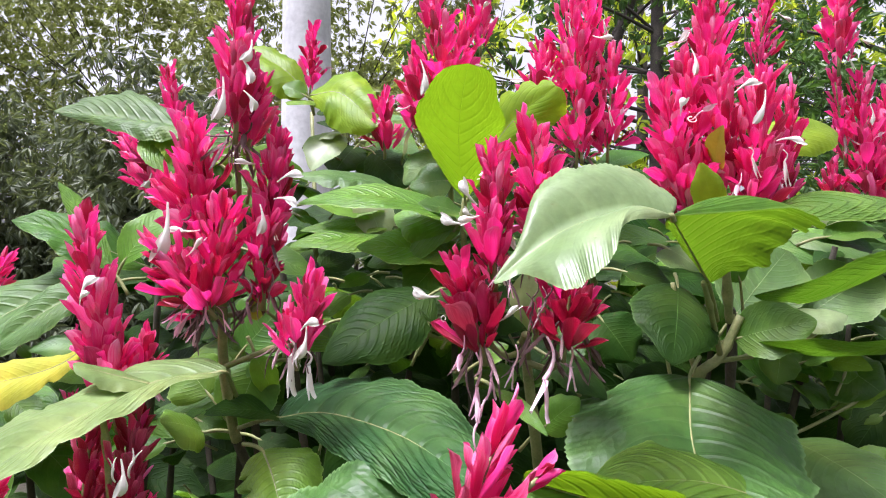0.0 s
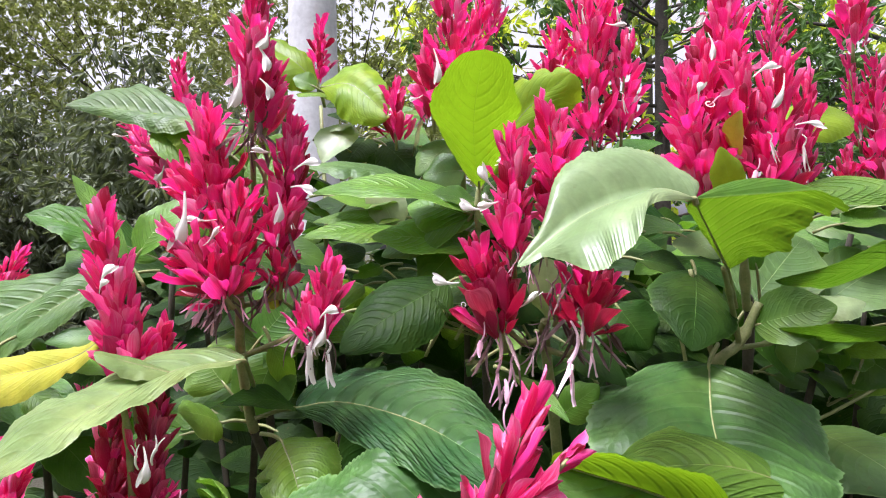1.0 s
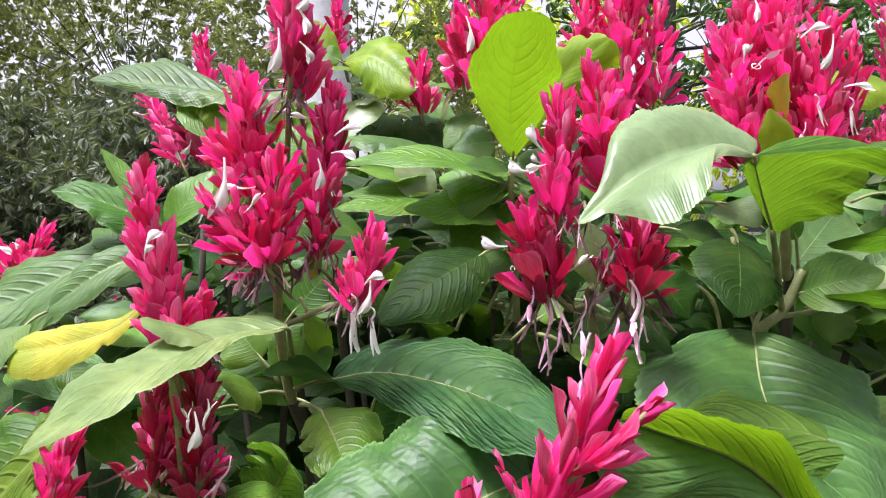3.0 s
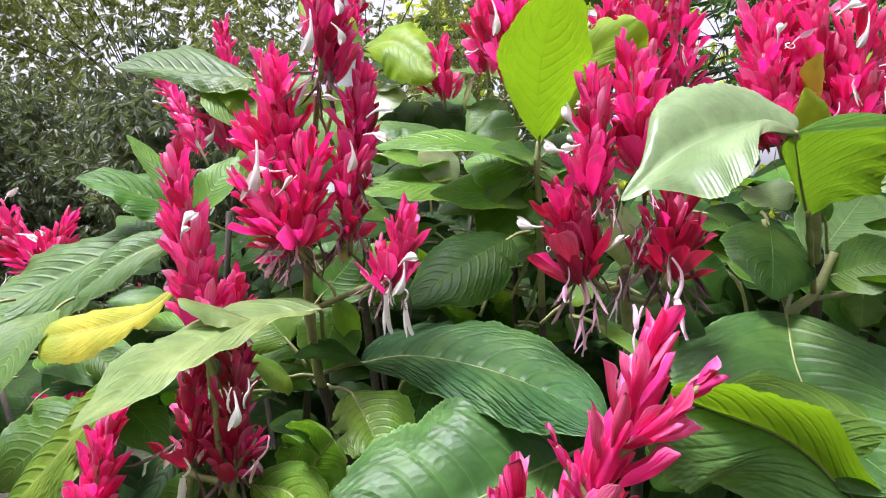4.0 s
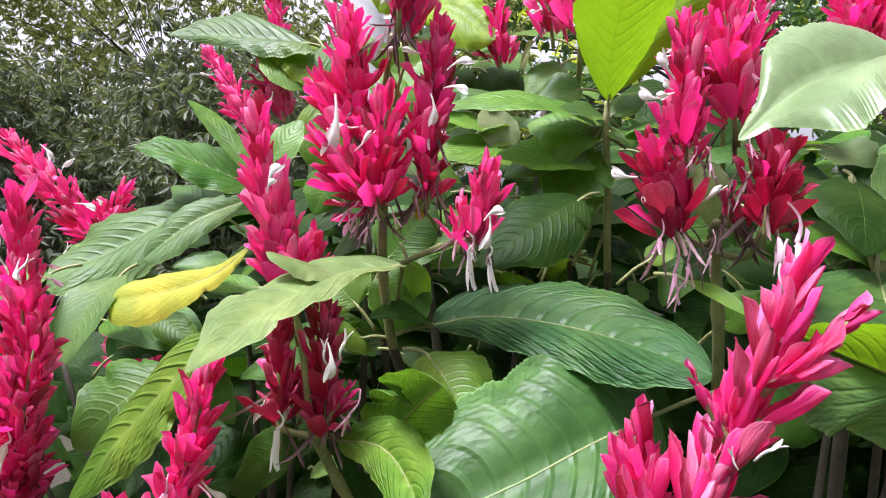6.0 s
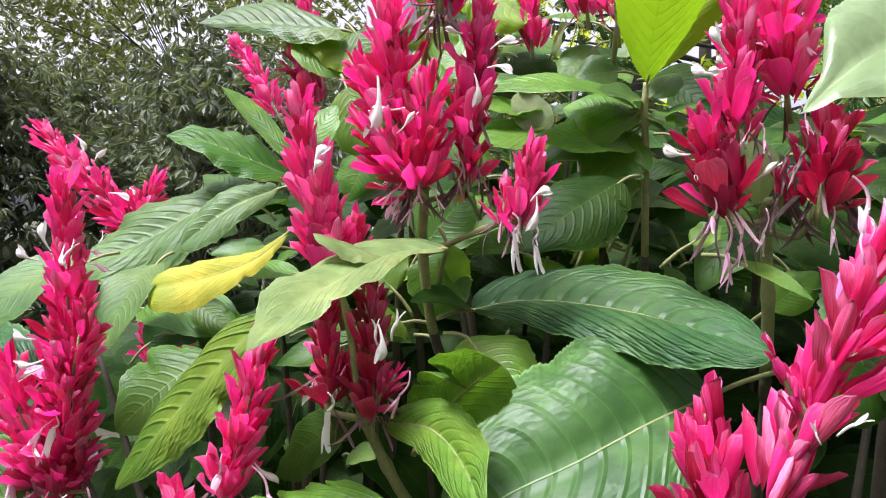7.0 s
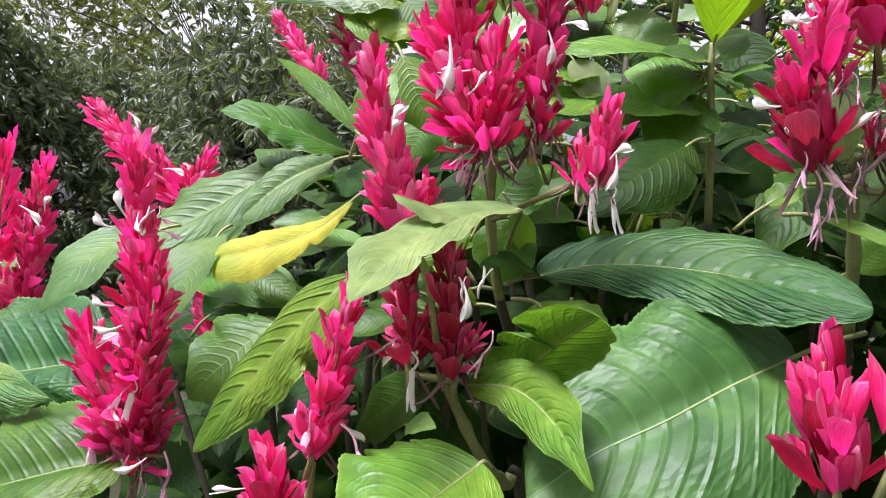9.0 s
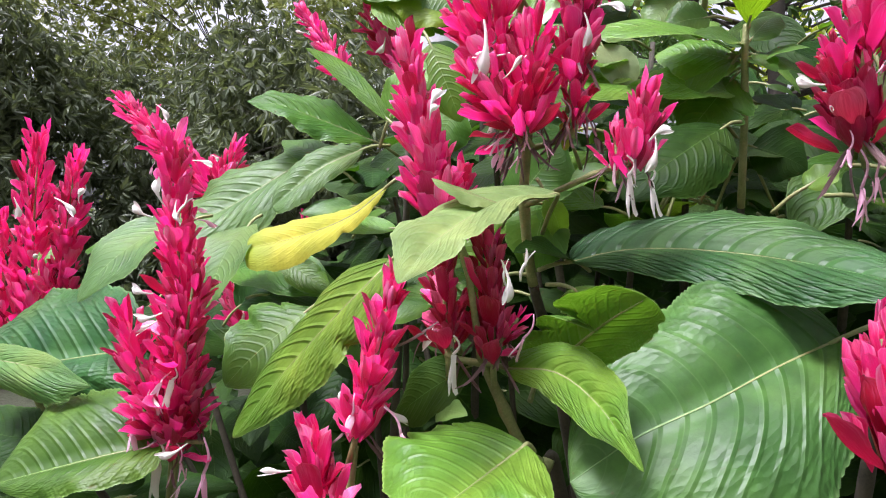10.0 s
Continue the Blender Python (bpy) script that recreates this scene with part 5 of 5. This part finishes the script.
sp = spike(b_back_mid, (-0.088, 0.950, 1.600), (-0.091, 0.950, 1.690), 0.059, flowers=1)
leaf(b_back_mid, (-0.007, 0.900, 1.618), (-0.075, 0.950, 1.645), 0.050, (0, -0.45, 0.9), leaf_young)
leaf(b_back_mid, (-0.060, 0.950, 1.591), (-0.046, 0.900, 1.619), 0.041, (0, -0.85, 0.5), leaf_pale)

b_back_high = branch("tall branch with two towering crimson spikes", (0.350, 1.300, 0.000), [(0.226, 0.950, 1.400), (0.202, 0.880, 1.561)], 0.005)
sp = spike(b_back_high, (0.182, 0.860, 1.582), (0.172, 0.850, 1.816), 0.107, n=1.2, flowers=2)
flower(sp, (0.130, 0.817, 1.673), (0.140, 0.817, 1.666), "fresh")
flower(sp, (0.162, 0.820, 1.752), (0.167, 0.820, 1.722), "ribbon")
sp = spike(b_back_high, (0.133, 0.870, 1.645), (0.141, 0.870, 1.747), 0.070, flowers=2)
sp = spike(b_back_high, (0.227, 0.870, 1.587), (0.235, 0.860, 1.732), 0.085, n=1.1, flowers=2)
flower(sp, (0.216, 0.830, 1.640), (0.224, 0.830, 1.607), "ribbon")
flower(sp, (0.211, 0.840, 1.763), (0.219, 0.840, 1.729), "ribbon")
sp = spike(b_back_high, (0.202, 0.880, 1.703), (0.206, 0.880, 1.813), 0.063, flowers=1)
sp = spike(b_back_high, (0.189, 0.860, 1.574), (0.185, 0.860, 1.624), 0.054, flowers=0, dead=6, loose=1.0)
leaf(b_back_high, (0.222, 0.900, 1.564), (0.311, 0.950, 1.595), 0.050, (0, -0.45, 0.9), leaf_mid)
leaf(b_back_high, (0.226, 0.800, 1.551), (0.266, 0.750, 1.524), 0.042, (0, -0.45, 0.9), leaf_dark)

b_right = branch("branch with a crowded cluster of bright pink spikes", (0.450, 1.000, 0.000), [(0.326, 0.720, 1.373), (0.302, 0.680, 1.475), (0.294, 0.670, 1.511)], 0.005)
sp = spike(b_right, (0.295, 0.700, 1.582), (0.293, 0.690, 1.744), 0.081, n=1.1, flowers=2)
flower(sp, (0.254, 0.647, 1.656), (0.255, 0.642, 1.628), "fresh")
sp = spike(b_right, (0.259, 0.660, 1.489), (0.219, 0.650, 1.628), 0.082, n=1.1, flowers=2, loose=0.8)
flower(sp, (0.238, 0.617, 1.580), (0.246, 0.612, 1.573), "curl")
flower(sp, (0.232, 0.617, 1.580), (0.238, 0.617, 1.597), "fresh")
sp = spike(b_right, (0.299, 0.670, 1.511), (0.290, 0.660, 1.640), 0.065, flowers=1)
sp = spike(b_right, (0.315, 0.650, 1.485), (0.328, 0.645, 1.638), 0.081, n=1.15, flowers=2, loose=0.7)
flower(sp, (0.300, 0.620, 1.550), (0.309, 0.615, 1.514), "ribbon")
flower(sp, (0.310, 0.607, 1.603), (0.296, 0.602, 1.571), "fresh")
flower(sp, (0.280, 0.607, 1.600), (0.304, 0.607, 1.610), "fresh")
flower(sp, (0.326, 0.617, 1.556), (0.353, 0.617, 1.553), "fresh")
flower(sp, (0.339, 0.630, 1.549), (0.342, 0.625, 1.506), "ribbon")
sp = spike(b_right, (0.253, 0.655, 1.486), (0.233, 0.650, 1.555), 0.052, flowers=0)
sp = spike(b_right, (0.268, 0.680, 1.560), (0.256, 0.680, 1.664), 0.055, flowers=1)
sp = spike(b_right, (0.352, 0.660, 1.492), (0.369, 0.670, 1.624), 0.042, flowers=1)
leaf(b_right, (0.251, 0.580, 1.479), (0.233, 0.570, 1.528), 0.030, (-0.3, -0.75, 0.6), leaf_backlit, arch=0.04)
leaf(b_right, (0.284, 0.655, 1.533), (0.274, 0.620, 1.571), 0.030, (-0.3, -0.7, 0.7), leaf_yellow, arch=0.05)
leaf(b_right, (0.416, 0.800, 1.578), (0.531, 0.850, 1.612), 0.074, (0, -0.75, 0.6), leaf_backlit, arch=0.1)
leaf(b_right, (0.393, 0.750, 1.524), (0.427, 0.750, 1.514), 0.040, (0, -0.85, 0.5), leaf_backlit)
sp = spike(b_right, (0.653, 1.300, 1.833), (0.667, 1.300, 1.975), 0.087, flowers=2, loose=0.8)

b_far_right = branch("tall branch with loose crimson spikes", (0.800, 1.300, 0.000), [(0.641, 1.000, 1.397), (0.619, 0.980, 1.547)], 0.004)
sp = spike(b_far_right, (0.608, 0.970, 1.737), (0.611, 0.970, 1.867), 0.082, flowers=2)
flower(sp, (0.602, 0.940, 1.741), (0.615, 0.940, 1.712), "ribbon")
sp = spike(b_far_right, (0.652, 0.970, 1.529), (0.639, 0.970, 1.724), 0.087, n=1.1, flowers=2)
flower(sp, (0.636, 0.940, 1.665), (0.638, 0.940, 1.636), "fresh")
sp = spike(b_far_right, (0.606, 0.980, 1.530), (0.602, 0.980, 1.591), 0.057, flowers=0, shade_share=0.6)
sp = spike(b_far_right, (0.682, 0.970, 1.520), (0.682, 0.970, 1.694), 0.078, flowers=1)
sp = spike(b_far_right, (0.623, 0.980, 1.600), (0.606, 0.980, 1.731), 0.035, flowers=0, dead=5)

b_right_leafy = branch("leafy branch with broad drooping green leaves", (0.350, 0.950, 0.000), [(0.284, 0.720, 1.244), (0.266, 0.660, 1.315), (0.290, 0.660, 1.338), (0.311, 0.660, 1.380)], 0.006)
twig(b_right_leafy, [(0.278, 0.660, 1.332), (0.327, 0.670, 1.337), (0.375, 0.680, 1.353)], 0.003)
twig(b_right_leafy, [(0.266, 0.660, 1.315), (0.246, 0.660, 1.380), (0.240, 0.660, 1.415)], 0.003)
twig(b_right_leafy, [(0.290, 0.660, 1.338), (0.253, 0.600, 1.397), (0.235, 0.570, 1.420)], 0.003)
broad_leaf(b_right_leafy, [(0.166, 0.460, 1.474), (0.129, 0.455, 1.477), (0.089, 0.440, 1.465), (0.061, 0.425, 1.449), (0.033, 0.412, 1.428)], (0.011, 0.032, 0.047), (-0.006, -0.073, -0.021), leaf_pale, prof=(0.55, 0.62), at=(0.169, 0.463, 1.470), seed=1, quilt=0.3, wave=0.25, drip=0.7)
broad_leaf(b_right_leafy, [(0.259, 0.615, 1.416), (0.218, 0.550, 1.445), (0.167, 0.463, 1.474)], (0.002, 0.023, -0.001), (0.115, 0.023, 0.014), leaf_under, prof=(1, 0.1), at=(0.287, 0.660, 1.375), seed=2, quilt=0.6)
leaf(b_right_leafy, (0.536, 0.700, 1.493), (0.293, 0.600, 1.476), 0.064, (0, -0.5, 0.85), leaf_young, arch=0.06)
leaf(b_right_leafy, (0.444, 0.580, 1.456), (0.274, 0.550, 1.405), 0.063, (0.0, -0.55, -0.8), leaf_mid, arch=0.06)
leaf(b_right_leafy, (0.429, 0.560, 1.370), (0.320, 0.640, 1.351), 0.067, (0, -0.4, -0.9), leaf_mid, arch=0.07)
leaf(b_right_leafy, (0.249, 0.670, 1.412), (0.215, 0.590, 1.344), 0.088, (0.05, -0.9, 0.5), leaf_dark, arch=0.06)
leaf(b_right_leafy, (0.305, 0.660, 1.356), (0.367, 0.620, 1.380), 0.063, (0.1, -0.8, 0.5), leaf_mid)
leaf(b_right_leafy, (0.360, 0.780, 1.367), (0.465, 0.850, 1.451), 0.109, (-0.2, -0.8, 0.5), leaf_grey)
leaf(b_right_leafy, (0.462, 0.800, 1.365), (0.569, 0.820, 1.421), 0.094, (0, -0.7, 0.7), leaf_grey)
leaf(b_right_leafy, (0.413, 0.750, 1.363), (0.480, 0.750, 1.373), 0.054, (0, -0.45, 0.9), leaf_pale)
broad_leaf(b_right_leafy, [(0.242, 0.620, 1.324), (0.217, 0.550, 1.283), (0.203, 0.470, 1.258), (0.209, 0.400, 1.243)], (-0.104, 0.005, 0.014), (0.093, -0.005, -0.003), leaf_sheen, prof=(0.4, 0.55), at=(0.268, 0.660, 1.337), seed=9)
broad_leaf(b_right_leafy, [(0.294, 0.490, 1.235), (0.211, 0.470, 1.273), (0.152, 0.455, 1.283), (0.099, 0.440, 1.278)], (0.007, 0.053, 0.008), (-0.039, -0.047, -0.011), leaf_young, prof=(0.6, 0.6), seed=10)
# grey-green here stands in for the sheen on this leaf
leaf(b_right_leafy, (0.413, 0.750, 1.223), (0.453, 0.620, 1.195), 0.141, (0.1, -0.7, 0.7), leaf_grey)
leaf(b_right_leafy, (0.552, 0.900, 1.290), (0.596, 0.850, 1.253), 0.094, (0, -0.85, 0.5), leaf_mid)
leaf(b_right_leafy, (0.427, 0.800, 1.322), (0.412, 0.780, 1.283), 0.049, (0, -0.85, 0.5), leaf_mid)
leaf(b_right_leafy, (0.560, 0.900, 1.225), (0.598, 0.850, 1.261), 0.062, (0, -0.45, 0.9), leaf_young)
leaf(b_right_leafy, (0.577, 0.900, 1.290), (0.493, 0.880, 1.285), 0.079, (0, -0.45, 0.9), leaf_mid)
leaf(b_right_leafy, (0.496, 0.900, 1.258), (0.560, 0.900, 1.241), 0.072, (0, -0.45, 0.9), leaf_mid)
leaf(b_right_leafy, (0.266, 0.750, 1.451), (0.286, 0.700, 1.426), 0.058, (0, -0.85, 0.5), leaf_grey)
leaf(b_right_leafy, (0.212, 0.750, 1.424), (0.262, 0.720, 1.406), 0.052, (0, -0.45, 0.9), leaf_dark)
leaf(b_right_leafy, (0.484, 0.800, 1.465), (0.561, 0.800, 1.472), 0.057, (0, -0.45, 0.9), leaf_mid)
leaf(b_right_leafy, (0.499, 0.850, 1.481), (0.555, 0.800, 1.494), 0.066, (0, -0.45, 0.9), leaf_pale)
leaf(b_right_leafy, (0.448, 0.700, 1.188), (0.511, 0.700, 1.225), 0.056, (0, -0.45, 0.9), leaf_young)
leaf(b_right_leafy, (0.353, 0.750, 1.410), (0.340, 0.750, 1.451), 0.033, (0, -0.85, 0.5), leaf_mid)
leaf(b_right_leafy, (0.212, 0.800, 1.529), (0.254, 0.700, 1.488), 0.060, (0, -0.45, 0.9), leaf_mid)
twig(b_right_leafy, [(0.407, 0.900, 1.161), (0.469, 0.850, 1.200), (0.545, 0.850, 1.238), (0.587, 0.880, 1.246)], 0.0025)
twig(b_right_leafy, [(0.529, 0.850, 1.253), (0.557, 0.870, 1.295), (0.552, 0.900, 1.322)], 0.002)
twig(b_right_leafy, [(0.291, 0.800, 1.272), (0.276, 0.800, 1.336), (0.247, 0.820, 1.363)], 0.0025)
twig(b_right_leafy, [(0.455, 0.800, 1.329), (0.525, 0.820, 1.377), (0.568, 0.840, 1.421)], 0.003)
leaf(b_far_left, (-0.816, 0.700, 1.060), (-0.979, 0.720, 1.074), 0.095, (0, -0.45, 0.9), leaf_dark)
leaf(b_far_left, (-0.844, 0.680, 1.011), (-0.980, 0.700, 1.037), 0.086, (0, -0.45, 0.9), leaf_dark)
leaf(b_back_left, (-0.326, 0.800, 1.528), (-0.291, 0.780, 1.431), 0.071, (0, -0.85, 0.5), leaf_young)
leaf(b_back_left, (-0.326, 0.860, 1.612), (-0.280, 0.840, 1.536), 0.072, (0, -0.85, 0.5), leaf_mid)
leaf(b_back_left, (-0.314, 0.850, 1.569), (-0.447, 0.900, 1.635), 0.062, (0, -0.6, 0.8), leaf_lime)
leaf(b_back_left, (-0.303, 0.840, 1.455), (-0.336, 0.820, 1.390), 0.067, (0, -0.85, 0.5), leaf_mid)


# ---- the inner leaves and stems of the shrub ----
def inner_leaves():
    rg = random.Random(31)
    top = tagged(new("leafy_branch"), "inner leafy stems of the shrub in deep shade", "flowering shrub", "stems of the flowering shrub")
    top.location = (0.05, 1.15, 0)
    for k in range(26):
        x0, y0 = rg.uniform(-0.75, 0.95), rg.uniform(0.85, 1.5)
        x1, y1 = x0 + rg.uniform(-0.2, 0.2), y0 + rg.uniform(-0.15, 0.1)
        high = crest(x1, y1) - rg.uniform(0.05, 0.3)
        bm = bmesh.new()
        pts = [Vector((x0 * 0.5, 1.15 + (y0 - 1.15) * 0.4, -0.03)), Vector((x0 * 0.8, y0, high * 0.45)), Vector((x1, y1, high))]
        tube(bm, [p - top.location for p in smooth_line(pts, 8)], 0.011, 0.004, 7, 0, (0.4, 0.7, 0.9))
        part("stem", mesh_of("stem", bm, stem_wood), top)
    made = 0
    while made < 290:
        x, y = rg.uniform(-0.95, 1.25), rg.uniform(0.92, 1.7)
        z = rg.uniform(0.55, 1.62)
        if z > crest(x, y) - 0.02 or (z > 1.28 and y < 1.0):
            continue
        a = rg.uniform(0, 6.3)
        long = rg.uniform(0.12, 0.22)
        way = Vector((math.cos(a), math.sin(a) * 0.7 - 0.35, rg.uniform(-1.1, 0.25))).normalized()
        base = Vector((x, y, z))
        tip = base + way * long
        if tip.y < 0.86:
            continue
        # all inner leaves are dark green: the hollows' shade is in their colour
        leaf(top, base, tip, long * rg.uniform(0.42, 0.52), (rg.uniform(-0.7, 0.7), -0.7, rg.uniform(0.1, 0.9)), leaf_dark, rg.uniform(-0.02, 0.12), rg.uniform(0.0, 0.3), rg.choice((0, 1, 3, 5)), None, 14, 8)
        made += 1


def crest(x, y):
    """The height of the shrub's leafy mound."""
    h = float(np.interp(x, (-1.1, -0.85, -0.65, -0.48, -0.25, 0.1, 0.25, 1.2), (1.05, 1.22, 1.37, 1.47, 1.59, 1.62, 1.52, 1.5)))
    h += 0.12 * max(0, min(y, 1.3) - 1.0) - 0.5 * max(0, y - 1.4)
    out = ((x - 0.2) / 1.75) ** 2 + ((y - 1.3) / 0.85) ** 2
    return h - 1.6 * max(0, out - 0.55) if y > 1.1 or abs(x - 0.1) > 1.0 else h


inner_leaves()


def canopy(top, seed, count, x, y, z, greens):
    """Broad, nearly level leaves added to roof the hollows of the shrub against the light."""
    rg = random.Random(seed)
    for _ in range(count):
        base = Vector((rg.uniform(*x), rg.uniform(*y), rg.uniform(*z)))
        a = rg.uniform(0, 6.3)
        long = rg.uniform(0.12, 0.19)
        way = Vector((math.cos(a), math.sin(a) * 0.6 + 0.15, rg.uniform(-0.55, 0.1))).normalized()
        leaf(top, base, base + way * long, long * rg.uniform(0.45, 0.55), (rg.uniform(-0.2, 0.2), -0.5, 0.85), rg.choice(greens), 0.08, 0.12, rg.choice((0, 2, 3)), None, 24, 8)


canopy(b_far_left, 61, 9, (-0.78, -0.25), (0.76, 0.98), (1.19, 1.30), (leaf_mid, leaf_dark))
canopy(b_cluster, 62, 14, (-0.25, 0.05), (0.78, 0.98), (1.30, 1.42), (leaf_mid, leaf_young, leaf_dark))
canopy(b_right_leafy, 63, 26, (0.08, 0.62), (0.84, 1.02), (1.36, 1.47), (leaf_mid, leaf_young, leaf_grey, leaf_dark))


def small_leaves(top, seed, count, x, y, z):
    """Young small leaves of many greens that fill the gaps along a branch."""
    rg = random.Random(seed)
    for _ in range(count):
        base = Vector((rg.uniform(*x), rg.uniform(*y), rg.uniform(*z)))
        a = rg.uniform(0, 6.3)
        long = rg.uniform(0.035, 0.085)
        way = Vector((math.cos(a), -0.3 + 0.5 * math.sin(a), rg.uniform(-0.6, 0.4))).normalized()
        leaf(top, base, base + way * long, long * rg.uniform(0.4, 0.55), (rg.uniform(-0.5, 0.5), -0.6, 0.7), rg.choice((leaf_mid, leaf_young, leaf_grey, leaf_mid, leaf_dark, leaf_dark)), 0.08, 0.15, rg.choice((0, 2)), None, 16, 8)


small_leaves(b_right_leafy, 51, 44, (0.36, 0.80), (0.80, 1.02), (1.16, 1.46))
small_leaves(b_shoot, 52, 30, (-0.15, 0.25), (0.86, 1.05), (1.22, 1.55))
small_leaves(b_back, 53, 26, (-0.32, 0.08), (0.98, 1.2), (1.45, 1.64))
small_leaves(b_far_left, 54, 9, (-0.75, -0.3), (0.75, 0.95), (1.05, 1.34))
small_leaves(b_cluster, 55, 8, (-0.3, -0.1), (0.66, 0.8), (1.2, 1.5))


def deep_foliage():
    """The countless leaves deep inside the shrub, joined."""
    rg = random.Random(77)
    top = tagged(new("inner_foliage"), "shaded dark green leaves deep inside the shrub", "shrub foliage", kind="stuff")
    bpy_verts, quads, uvs = [], [], []
    made = 0
    while made < 2900:
        x, y, z = rg.uniform(-1.55, 1.95), rg.uniform(1.0, 2.1), rg.uniform(0.1, 1.68)
        if z > crest(x, y) - 0.03 or (y < 1.02 and z > 1.28):
            continue
        a = rg.uniform(0, 6.3)
        long = rg.uniform(0.11, 0.20)
        way = Vector((math.cos(a), math.sin(a) * 0.6 - 0.2, rg.uniform(-0.8, 0.2))).normalized()
        if y + way.y * long < 0.95:
            continue
        made += 1
        vs, fs, us, _ = blade((x, y, z), Vector((x, y, z)) + way * long, long * 0.48, (rg.uniform(-0.4, 0.4), -0.6, 0.7), 0.06, 0.12, 0, 10, 4, made + 5000)
        start = len(bpy_verts)
        bpy_verts += [v + Vector((x, y, z)) for v in vs]
        quads += [tuple(q + start for q in f) for f in fs]
        uvs += us
    me = bpy.data.meshes.new("inner_foliage")
    me.from_pydata(bpy_verts, [], quads)
    layer = me.uv_layers.new()
    for loop in me.loops:
        layer.data[loop.index].uv = uvs[loop.vertex_index]
    me.attributes.new("long", "FLOAT", "POINT").data.foreach_set("value", [0.15] * len(me.vertices))
    # dark base colour deepens the shade inside the shrub
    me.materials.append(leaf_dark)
    part("foliage", me, top)


deep_foliage()
